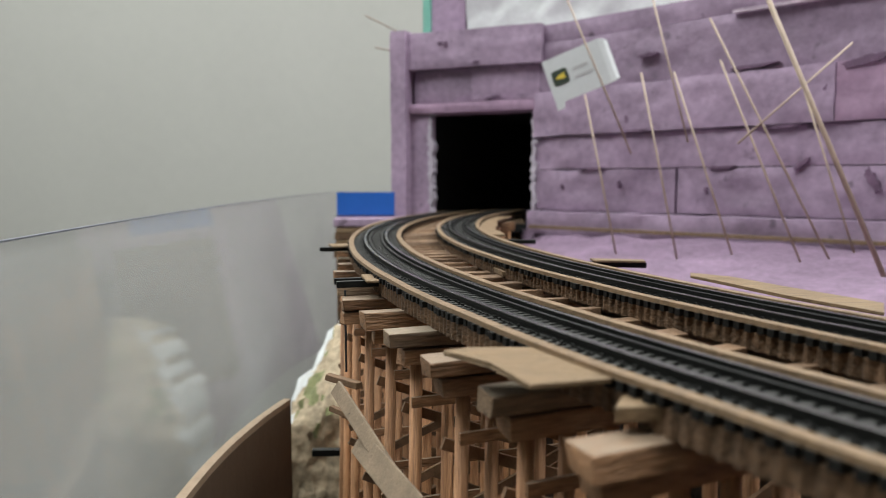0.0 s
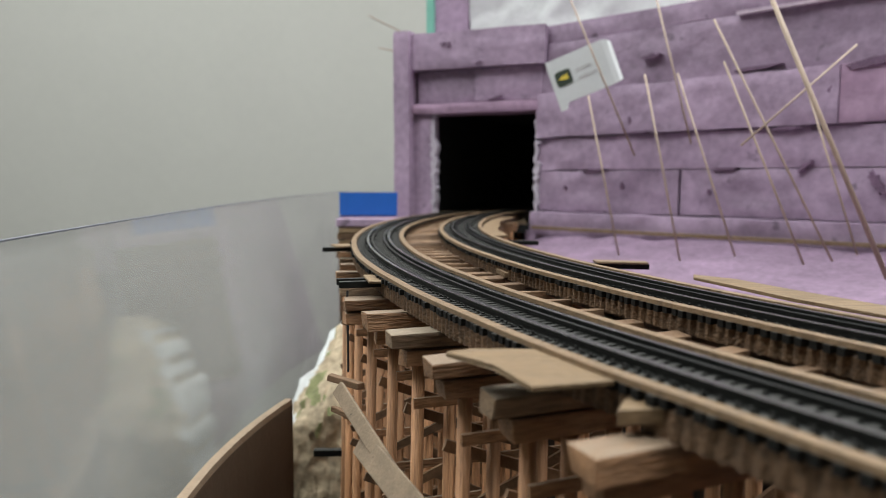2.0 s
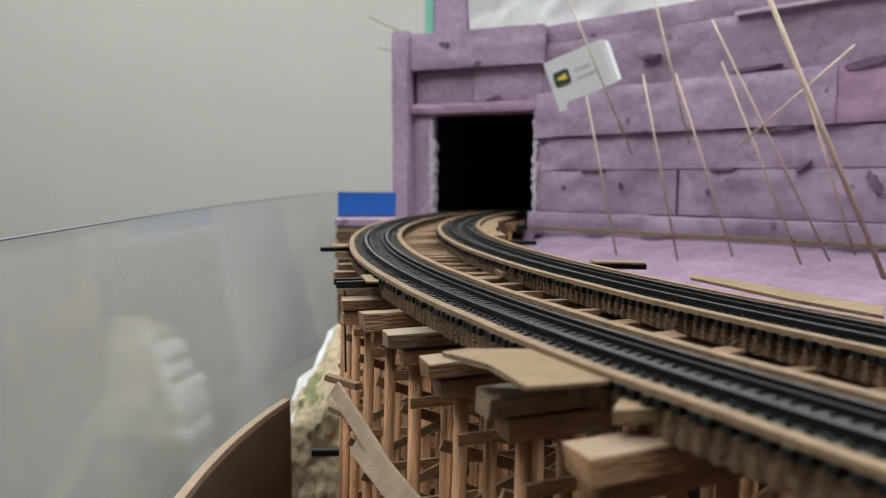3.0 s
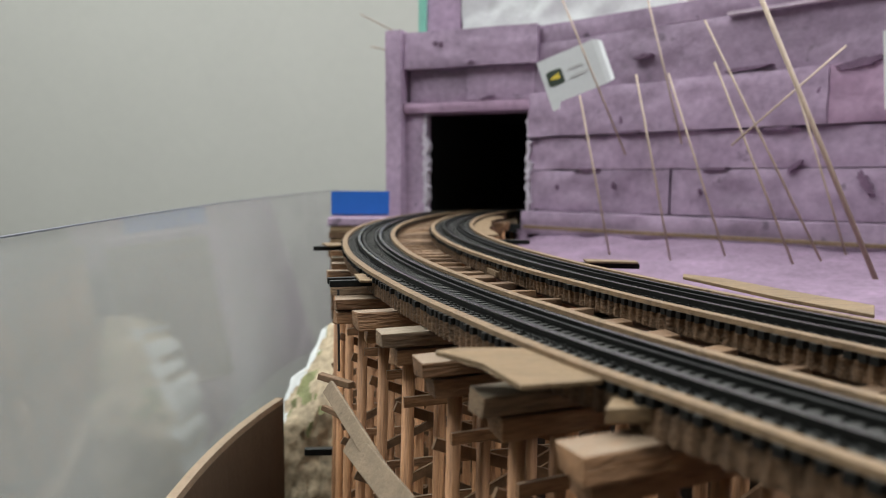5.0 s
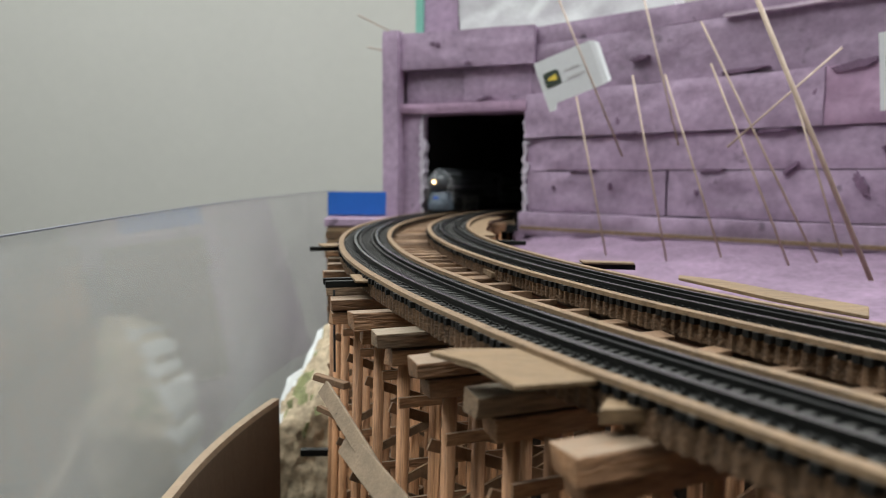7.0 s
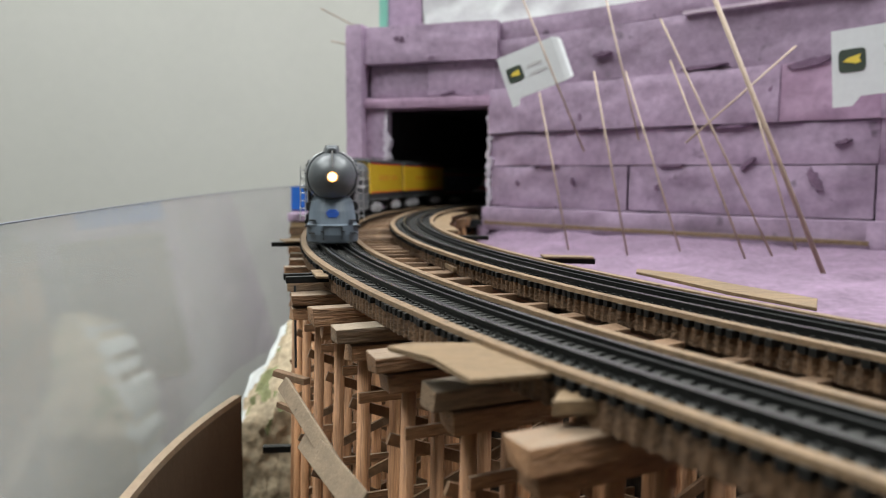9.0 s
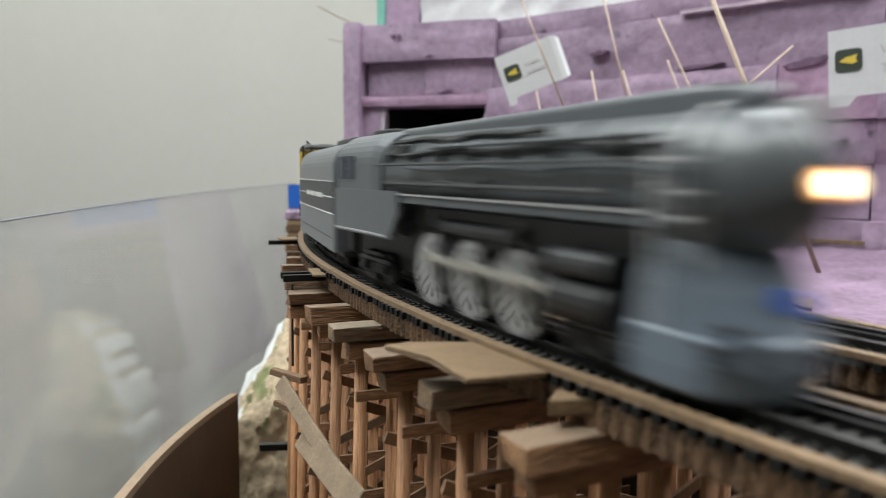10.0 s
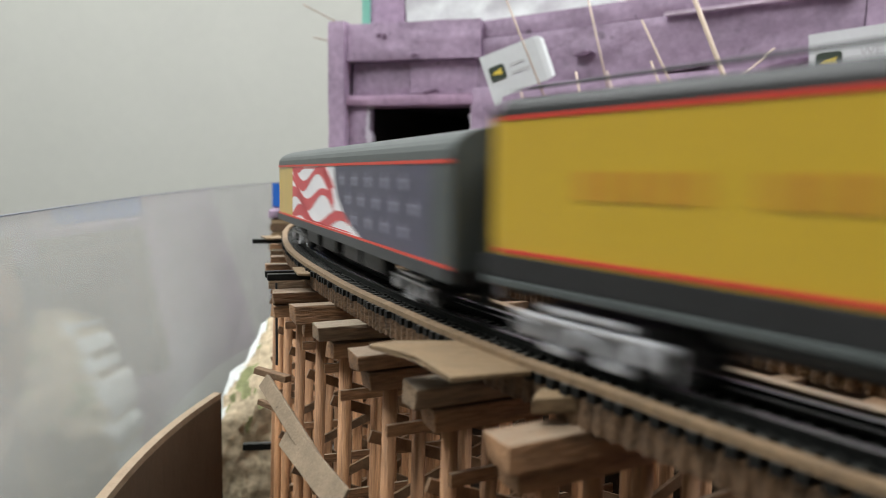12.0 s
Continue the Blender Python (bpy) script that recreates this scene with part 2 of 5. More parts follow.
def rod(bm, a, b, r, seg=8, r2=None):
    a, b = Vector(a), Vector(b)
    q = (b - a).to_track_quat("Z", "Y").to_matrix()
    r2 = r if r2 is None else r2
    ra = [bm.verts.new(a + q @ Vector((r * math.cos(i * math.tau / seg), r * math.sin(i * math.tau / seg), 0))) for i in range(seg)]
    rb = [bm.verts.new(b + q @ Vector((r2 * math.cos(i * math.tau / seg), r2 * math.sin(i * math.tau / seg), 0))) for i in range(seg)]
    for i in range(seg):
        bm.faces.new((ra[i], ra[(i + 1) % seg], rb[(i + 1) % seg], rb[i]))
    bm.faces.new(ra[::-1])
    bm.faces.new(rb)
    return bm


def tube(bm, pts, r, seg=6):
    """One bent tube through the points."""
    pts = [Vector(p) for p in pts]
    rings = []
    for i, p in enumerate(pts):
        d = (pts[min(i + 1, len(pts) - 1)] - pts[max(i - 1, 0)]).normalized()
        q = d.to_track_quat("Z", "Y").to_matrix()
        rings.append([p + q @ Vector((r * math.cos(k * math.tau / seg), r * math.sin(k * math.tau / seg), 0)) for k in range(seg)])
    return loft(bm, rings)


def beam_matrix(a, b):
    """A frame at a whose x axis runs to b, with z as near to up as can be."""
    a, b = Vector(a), Vector(b)
    x = (b - a).normalized()
    y = Vector((0, 0, 1)).cross(x).normalized()
    z = x.cross(y)
    m = Matrix((x, y, z)).transposed().to_4x4()
    m.translation = a
    return m, (b - a).length


def loft(bm, sections, cap=True, close=True):
    rings = [[bm.verts.new(p) for p in s] for s in sections]
    n = len(rings[0])
    for r, q in zip(rings, rings[1:]):
        for i in range(n if close else n - 1):
            bm.faces.new((r[i], r[(i + 1) % n], q[(i + 1) % n], q[i]))
    if cap:
        bm.faces.new(rings[0][::-1])
        bm.faces.new(rings[-1])
    return bm


# ---- the line of the railway: two concentric arcs ----
CX, CY, R_OUT, R_IN = 0.6157, 0.3768, 0.647, 0.607
GAUGE = 0.009
DZ = 0.001          # the inner track lies a little higher


def arc(phi, r, z=0.0):
    return Vector((CX - r * math.cos(phi), CY - r * math.sin(phi), z))


def arc_frame(phi, r, z=0.0):
    """x along the way that the train goes, y inwards, z up."""
    x, y = Vector((math.sin(phi), -math.cos(phi), 0)), Vector((math.cos(phi), math.sin(phi), 0))
    m = Matrix((x, y, Vector((0, 0, 1)))).transposed().to_4x4()
    m.translation = arc(phi, r, z)
    return m


def sweep(bm, profile, phi0, phi1, r, step=0.012, wob=0.0):
    """profile: (offset outwards, z) points, swept along the arc."""
    n = max(2, int(abs(phi1 - phi0) / step) + 1)
    secs = []
    for i in range(n + 1):
        phi = phi0 + (phi1 - phi0) * i / n
        w = wob * noise.noise((phi * 30, r * 50, 0.3))
        secs.append([arc(phi, r + o + w, z) for o, z in profile])
    return loft(bm, secs)


def ribbed(bm, profile, phi0, phi1, r, pitch):
    """A swept bar whose sides stand out in a rib under every tie, with rough lower edges."""
    mid = sum(o for o, _ in profile) / len(profile)
    n = int(abs(phi1 - phi0) * r / pitch * 4)
    secs = []
    for i in range(n + 1):
        phi = phi0 + (phi1 - phi0) * i / n
        g = (0.0003 if i % 4 < 2 else -0.0003) + 0.0005 * noise.noise((phi * 120, r * 50, 0.3))
        secs.append([arc(phi, r + o + (g if o > mid else -g), z) for o, z in profile])
    return loft(bm, secs)


def rect(o0, o1, z0, z1):
    return [(o0, z0), (o1, z0), (o1, z1), (o0, z1)]


# ---- room ----
FLOOR_Z, CEIL_Z = -1.45, 1.45


def room():
    for name, dims in (("wall_north", (-2.4, 2.6, 1.75, 1.87)), ("wall_south", (-2.4, 2.6, -2.62, -2.5)), ("wall_west", (-2.52, -2.4, -2.62, 1.87)), ("wall_east", (2.6, 2.72, -2.62, 1.87))):
        bm = box(bmesh.new(), *dims, FLOOR_Z, CEIL_Z)
        tagged(part(name, bm, ROOM), "plain matt warm grey painted room wall", "wall", kind="structure")
    tagged(part("floor", box(bmesh.new(), -2.52, 2.72, -2.62, 1.87, FLOOR_Z - 0.1, FLOOR_Z), CARPET), "grey carpeted room floor", "floor", kind="structure")
    tagged(part("ceiling", box(bmesh.new(), -2.52, 2.72, -2.62, 1.87, CEIL_Z, CEIL_Z + 0.1), CEIL), "plain white room ceiling", "ceiling", kind="structure")
    for x, y in ((-0.8, -0.2), (0.9, -0.2), (-0.8, 0.85), (0.9, 0.85)):
        lamp = empty("ceiling_light", pose(x, y, CEIL_Z))
        tagged(lamp, "white ceiling panel light, switched on", "ceiling light", "ceiling lights")
        bm = bmesh.new()
        for a, b, c, d in ((-0.62, 0.62, -0.32, -0.3), (-0.62, 0.62, 0.3, 0.32), (-0.62, -0.6, -0.3, 0.3), (0.6, 0.62, -0.3, 0.3)):
            box(bm, a, b, c, d, -0.04, 0)
        part("frame", bm, CEIL, lamp)
        part("diffuser", box(bmesh.new(), -0.6, 0.6, -0.3, 0.3, -0.02, -0.004), PANEL, lamp)
        data = bpy.data.lights.new("panel_lamp", "AREA")
        data.shape, data.size, data.size_y, data.energy, data.color = "RECTANGLE", 1.15, 0.55, LAMP_POWER, LAMP_COLOUR
        ob = new("panel_lamp", data)
        ob.location = (x, y, CEIL_Z - 0.045)


room()


# ---- benchwork: base, fascia, clear guard sheet ----
SHEET_TOP, SHEET_LEAN = 0.0111, 0.0753


def sheet_x(y, z=-0.2):
    """The clear sheet bends along y and leans outwards towards its top."""
    return -0.1124 - 0.0962 * (y - 0.3) + 0.1052 * (y - 0.3) ** 2 - SHEET_LEAN * (z - SHEET_TOP)


def fascia_x(y):
    return -0.0768 + (1.44 if y > 0.225 else 0.35) * (y - 0.225) ** 2


def curved_sheet(z0, z1, thick, y0=-0.30, y1=0.66, n=80, line=sheet_x, lean=0.0):
    secs = []
    for i in range(n + 1):
        y = y0 + (y1 - y0) * i / n
        x = line(y)
        nx = Vector((1, -(line(y + 0.001) - line(y - 0.001)) / 0.002, 0)).normalized()
        a, b = Vector((x, y, 0)), Vector((x, y, 0)) - nx * thick
        d0, d1 = -lean * (z0 + 0.2), -lean * (z1 + 0.2)
        secs.append([(a.x + d0, a.y, z0), (b.x + d0, b.y, z0), (b.x + d1, b.y, z1), (a.x + d1, a.y, z1)])
    return loft(bmesh.new(), secs)


GROUND_Z = -0.23


def benchwork():
    bm = bmesh.new()
    n = 40
    for i in range(n):
        y0, y1 = -0.30 + 0.96 * i / n, -0.30 + 0.96 * (i + 1) / n
        vs = [bm.verts.new(p) for p in ((sheet_x(y0) + 0.004, y0, GROUND_Z), (1.42, y0, GROUND_Z), (1.42, y1, GROUND_Z), (sheet_x(y1) + 0.004, y1, GROUND_Z))]
        bm.faces.new(vs)
    bmesh.ops.remove_doubles(bm, verts=bm.verts, dist=1e-6)
    ex = bmesh.ops.extrude_face_region(bm, geom=bm.faces[:])
    bmesh.ops.translate(bm, vec=(0, 0, -0.05), verts=[v for v in ex["geom"] if isinstance(v, bmesh.types.BMVert)])
    tagged(part("ground", bm, SHADE_BROWN), "base under the timber trestle, its shade painted in dark brown", "ground", kind="structure")
    leg_bm = bmesh.new()
    tagged(part("benchwork_frame", box(leg_bm, 0.1, 1.4, -0.28, 0.64, FLOOR_Z, GROUND_Z - 0.05), HARDB), "brown closed cabinet under the railway layout", "benchwork")
    fascia = empty("fascia")
    tagged(fascia, "dark brown curved hardboard fascia along the layout edge", "fascia")
    part("panel", curved_sheet(-0.42, -0.0725, 0.0032, y1=0.312, line=fascia_x), HARDB, fascia)
    part("top_edge", curved_sheet(-0.0725, -0.070, 0.0032, y1=0.312, line=fascia_x), HARDEDGE, fascia, "pale sawn upper edge")
    guard = empty("guard_sheet")
    tagged(guard, "clear bent acrylic guard sheet fixed outside the fascia", "guard sheet")
    part("sheet", curved_sheet(-0.20, SHEET_TOP - 0.0004, 0.0016, y1=0.98, lean=SHEET_LEAN), ACRYLIC, guard)
    part("top_edge", curved_sheet(SHEET_TOP - 0.0004, SHEET_TOP, 0.0016, y1=0.98, lean=SHEET_LEAN), SHEETEDGE, guard, "thin dark sawn edge")


benchwork()


# ---- tracks ----
RAIL_P = [(-0.0009, -0.0021), (0.0009, -0.0021), (0.0009, -0.0017), (0.00035, -0.0015), (0.00035, -0.0007), (0.00048, -0.0005), (0.00048, -0.00006), (-0.00048, -0.00006), (-0.00048, -0.0005), (-0.00035, -0.0007), (-0.00035, -0.0015), (-0.0009, -0.0017)]
PHI_NEAR, PHI_FAR = 1.30, -3.05


def track(name, r, dz, phi_far, label):
    t = empty(name, pose(*arc(0.3, r, dz)))
    inv = t.matrix_basis.inverted()
    tagged(t, label, "railway track")

    def add(n, bm, m, lab="", smooth=False):
        ob = part(n, bm, m, t, lab, smooth)
        ob.matrix_parent_inverse = inv
        return ob
    for s in (1, -1):
        add("rail", sweep(bmesh.new(), [(s * GAUGE / 2 + o, z + dz) for o, z in RAIL_P], PHI_NEAR, phi_far, r), RAIL)
        guard = [(s * (GAUGE / 2 - 0.0019) + o * 0.8, z * 0.8 - 0.0004 + dz) for o, z in RAIL_P]
        add("guard_rail", sweep(bmesh.new(), guard, PHI_NEAR, -0.40, r), RAIL, "dark inner guard rail")
        add("rail_head", sweep(bmesh.new(), rect(s * GAUGE / 2 - 0.00046, s * GAUGE / 2 + 0.00046, dz - 0.00006, dz), PHI_NEAR, phi_far, r), RAILTOP, "bright worn running surface")
    for s in (1, -1):
        bm = sweep(bmesh.new(), rect(s * 0.0103 - 0.0010, s * 0.0103 + 0.0010, dz - 0.0014, dz - 0.0005), PHI_NEAR, -0.40, r, wob=0.0004)
        add("guard_timber", bm, STRIP, "pale raw wood strip along the tie ends")
        low = -0.0065 if dz == 0 else -0.0049
        bm = ribbed(bmesh.new(), rect(s * 0.0072 - 0.0034, s * 0.0072 + 0.0034, low, dz - 0.0027), PHI_NEAR, -0.40, r, 0.0024)
        add("stringer", bm, DECK, "brown stained ribbed stringer under the ties")
        if dz:
            # bearer added under the stringer, its dark colour standing for the shaded holes
            add("bearer", sweep(bmesh.new(), rect(s * 0.0060 - 0.0016, s * 0.0060 + 0.0016, -0.0066, -0.0051), PHI_NEAR, -0.40, r), HARDB, "set-back bearer, dark to stand for the shaded gap")
    pitch = 0.0024 / r
    near = [i for i in range(-140, 330) if -0.20 < i * pitch < 0.68]
    near = near[:299]
    bm = box(bmesh.new(), -0.00065, 0.00065, -0.0116, 0.0116, -0.0027, -0.0014)
    for y in (-0.0055, -0.0036, 0.0036, 0.0055):
        box(bm, -0.00035, 0.00035, y - 0.00025, y + 0.00025, -0.00141, -0.0011)
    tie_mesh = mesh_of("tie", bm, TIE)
    for i in near:
        ob = new("tie", tie_mesh)
        ob.parent = t
        ob.matrix_parent_inverse = inv
        ob.matrix_basis = arc_frame(i * pitch, r, dz) @ pose(random.uniform(-0.0002, 0.0002), random.uniform(-0.0004, 0.0004), 0, 0, 0, random.uniform(-1.2, 1.2))
    rest = bmesh.new()
    i = near[-1] + 1
    while i * pitch < PHI_NEAR:
        box(rest, -0.00065, 0.00065, -0.0116, 0.0116, -0.0027, -0.0014, m=arc_frame(i * pitch, r, dz))
        i += 1
    i = near[0] - 1
    while i * pitch > max(phi_far, -1.0):
        box(rest, -0.00065, 0.00065, -0.0116, 0.0116, -0.0027, -0.0014, m=arc_frame(i * pitch, r, dz))
        i -= 1
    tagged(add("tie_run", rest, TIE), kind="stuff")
    # a plain bed in the tunnel
    add("tunnel_bed", sweep(bmesh.new(), rect(-0.012, 0.012, dz - 0.0092, dz - 0.0030), -0.40, phi_far, r, step=0.03), HARDB)


track("outer_track", R_OUT, 0.0, PHI_FAR, "curved model railway track with black ties on a timber trestle")
track("inner_track", R_IN, DZ, -1.2, "inner curved model railway track with black ties and wood strips")


# ---- trestle ----
BENTS = [-0.36, -0.32, -0.28, -0.24, -0.20, -0.16, -0.12, -0.08, -0.04, 0.0, 0.04, 0.079, 0.118, 0.156, 0.195, 0.2355, 0.2775, 0.3152, 0.3484, 0.3838, 0.4192, 0.4583, 0.499, 0.54, 0.58, 0.62, 0.662, 0.704, 0.746, 0.788]


def bent(phi, k):
    """A trestle bent: two caps one on the other, a row of round piles, cross braces and a sill."""
    t = empty("trestle_bent", arc_frame(phi, R_OUT, 0.0) @ pose(0, 0, 0, 0, 0, 180))
    tagged(t, "brown stained timber trestle bent with round piles and cross braces", "trestle bent", "trestle bents")
    j = random.uniform
    out = 0.0165 + 0.0047 * min(1.0, max(0.0, (phi - 0.16) / 0.12)) + j(-0.001, 0.001)
    m = pose(0, 0, 0, 0, 0, j(-2, 2))
    bm = box(bmesh.new(), -0.0027, 0.0027, -0.058 + j(-.002, .002), out, -0.0103, -0.0067, 0.00025, m, 0.0005)
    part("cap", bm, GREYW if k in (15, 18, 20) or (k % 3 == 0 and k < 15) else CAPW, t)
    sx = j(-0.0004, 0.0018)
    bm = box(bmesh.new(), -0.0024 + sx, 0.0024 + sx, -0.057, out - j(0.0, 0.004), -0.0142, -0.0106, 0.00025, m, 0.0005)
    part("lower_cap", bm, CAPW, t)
    ys = [0.0135, 0.006, -0.003, -0.013, -0.024, -0.034, -0.045, -0.053]
    low = GROUND_Z + 0.003
    for n, y in enumerate(ys):
        lean = (y + 0.02) * 0.14
        a, b = (sx + j(-.0005, .0005), y + j(-.0008, .0008), -0.0142), (sx + j(-.001, .001), y + lean, low)
        part("round_post", rod(bmesh.new(), a, b, 0.00135, 10), POST, t, smooth=True)
    for side, z0, z1, f in ((0.0019, -0.024, -0.052, 1), (-0.0019, -0.024, -0.052, -1), (0.0019, -0.056, -0.09, -1), (-0.0019, -0.056, -0.09, 1), (0.0019, -0.10, -0.15, 1), (-0.0019, -0.10, -0.15, -1)):
        ya, yb = (0.016, -0.054) if f > 0 else (-0.054, 0.016)
        mm, ln = beam_matrix((side + sx, ya, z0), (side + sx, yb, z1))
        part("cross_brace", box(bmesh.new(), 0, ln, -0.0004, 0.0004, -0.0011, 0.0011, 0, mm), BRACEW, t)
    for z in (-0.022, -0.054, -0.096):
        part("girt", box(bmesh.new(), sx - 0.0028, sx - 0.0019, -0.056, 0.0145 + j(-.002, .001), z - 0.0011, z + 0.0011), CAPW, t)
    part("sill", box(bmesh.new(), -0.0024, 0.0024, -0.062, 0.021, low - 0.003, low + 0.0005, 0.0003), CAPW, t)


for k, phi in enumerate(BENTS):
    bent(phi, k)


def cross_planks():
    """Short planks laid across between the two tracks, with open gaps."""
    w = empty("plank_walk", pose(*arc(0.1, (R_OUT + R_IN) / 2, -0.0052)))
    tagged(w, "short stained wood planks laid between the two tracks", "plank walk")
    inv = w.matrix_basis.inverted()
    meshes = []
    for _ in range(6):
        bm = box(bmesh.new(), -0.0019, 0.0019, -0.0090, 0.0090, -0.0012, 0.0012, 0.0002, None, 0.00035)
        meshes.append(mesh_of("plank", bm, BRACEW))
    phi, i = -0.33, 0
    while phi < 0.62:
        ob = new("plank", meshes[i % 6])
        ob.parent, ob.matrix_parent_inverse = w, inv
        ob.matrix_basis = arc_frame(phi, (R_OUT + R_IN) / 2, -0.0058) @ pose(0, random.uniform(-0.0006, 0.0006), 0, 0, 0, random.uniform(-3, 3))
        phi += (0.0078 + 0.0062 * min(1.0, max(0.0, (phi + 0.05) / 0.3))) / 0.627 * random.uniform(0.92, 1.08)
        i += 1


cross_planks()


# ---- foam mountain with the tunnel portal ----
def board(parent, a, b, z0, z1, thick, name="foam_board", material=None, jag=0.0013, back=0.0, label=""):
    """A foam board between plan points a and b, its face on that line, worn and a little uneven."""
    material = material or FOAM
    a, b = Vector((*a, 0)), Vector((*b, 0))
    d = (b - a).normalized()
    nrm = Vector((d.y, -d.x, 0))
    ln = (b - a).length
    n = max(2, int(ln / 0.006))
    m = max(3, int((z1 - z0) / 0.004))
    bm = bmesh.new()
    seed = random.uniform(0, 50)
    grid = []
    for i in range(n + 1):
        col = []
        for k in range(m + 1):
            u, v = i / n, k / m
            p = a + d * ln * u
            edge = min(v, 1 - v) * (z1 - z0)
            w = jag * noise.noise((u * ln * 60 + seed, v * 3, seed)) + 0.5 * jag * noise.noise((u * ln * 220, v * 9, seed))
            rnd = 0.0005 * max(0.0, 1 - edge / 0.002)
            z = z0 + (z1 - z0) * v
            if k in (0, m):
                z += 0.4 * jag * noise.noise((u * ln * 40 + seed, k, 5.1))
            p = p + nrm * (w - rnd - back)
            col.append((p.x, p.y, z))
        grid.append(col)
    front = [[bm.verts.new(c) for c in col] for col in grid]
    lip = [[bm.verts.new(c) for c in (col[0], col[-1])] for col in grid]
    rear = [[bm.verts.new((c[0] - nrm.x * thick, c[1] - nrm.y * thick, c[2])) for c in (col[0], col[-1])] for col in grid]
    for i in range(n):
        for k in range(m):
            bm.faces.new((front[i][k], front[i + 1][k], front[i + 1][k + 1], front[i][k + 1]))
        bm.faces.new((lip[i][0], rear[i][0], rear[i + 1][0], lip[i + 1][0]))
        bm.faces.new((lip[i][1], lip[i + 1][1], rear[i + 1][1], rear[i][1]))
        bm.faces.new((rear[i][0], rear[i][1], rear[i + 1][1], rear[i + 1][0]))
    for i in (0, n):
        bm.faces.new([bm.verts.new(v.co) for v in front[i] + [rear[i][1], rear[i][0]]])
    ob = part(name, bm, material, parent, label)
    for p in ob.data.polygons:
        p.use_smooth = abs(p.normal.dot(nrm)) > 0.6
    return ob


def on(a, b, u):
    return (a[0] + (b[0] - a[0]) * u, a[1] + (b[1] - a[1]) * u)


def ragged(parent, a, b, z0, z1, label):
    """A ragged strip of torn foam skin along an upright edge."""
    a, b = Vector((*a, 0)), Vector((*b, 0))
    nrm = Vector(((b - a).y, -(b - a).x, 0)).normalized()
    secs = []
    for i in range(41):
        z = z0 + (z1 - z0) * i / 40
        u0, u1 = random.uniform(-0.2, 0.35), random.uniform(0.45, 1.15)
        p, q = a.lerp(b, u0) + nrm * 0.0006, a.lerp(b, u1) + nrm * random.uniform(0, 0.0015)
        secs.append([(p.x, p.y, z), (q.x, q.y, z + random.uniform(-0.0008, 0.0008)), (q.x - nrm.x * 0.008, q.y - nrm.y * 0.008, z), (p.x - nrm.x * 0.008, p.y - nrm.y * 0.008, z)])
    part("torn_edge", loft(bmesh.new(), secs), TORN, parent, label)


def gouge(parent, a, b, u, z, w, h, tilt=0.0, material=None, proud=0.0012):
    """A shallow ragged stain or tear on the boards between plan points a and b."""
    o, d = Vector((*on(a, b, u), z)), Vector((b[0] - a[0], b[1] - a[1], 0)).normalized()
    nrm = Vector((d.y, -d.x, 0))
    outline = []
    for i in range(18):
        q = math.tau * i / 18
        rr = random.uniform(0.55, 1.1)
        x, y = w * rr * math.cos(q), h * rr * math.sin(q)
        outline.append((x * math.cos(tilt) - y * math.sin(tilt), x * math.sin(tilt) + y * math.cos(tilt)))
    secs = [[o + d * x + Vector((0, 0, y)) + nrm * e for x, y in outline] for e in (proud - 0.006, proud)]
    part("gouge", loft(bmesh.new(), secs), material or GOUGE, parent, "dark torn mark in the foam" if material is None else "pale rubbed mark on the foam")


PA, PB, PC, PD = (-0.036, 0.6115), (0.0715, 0.5675), (0.262, 0.387), (0.56, 0.02)


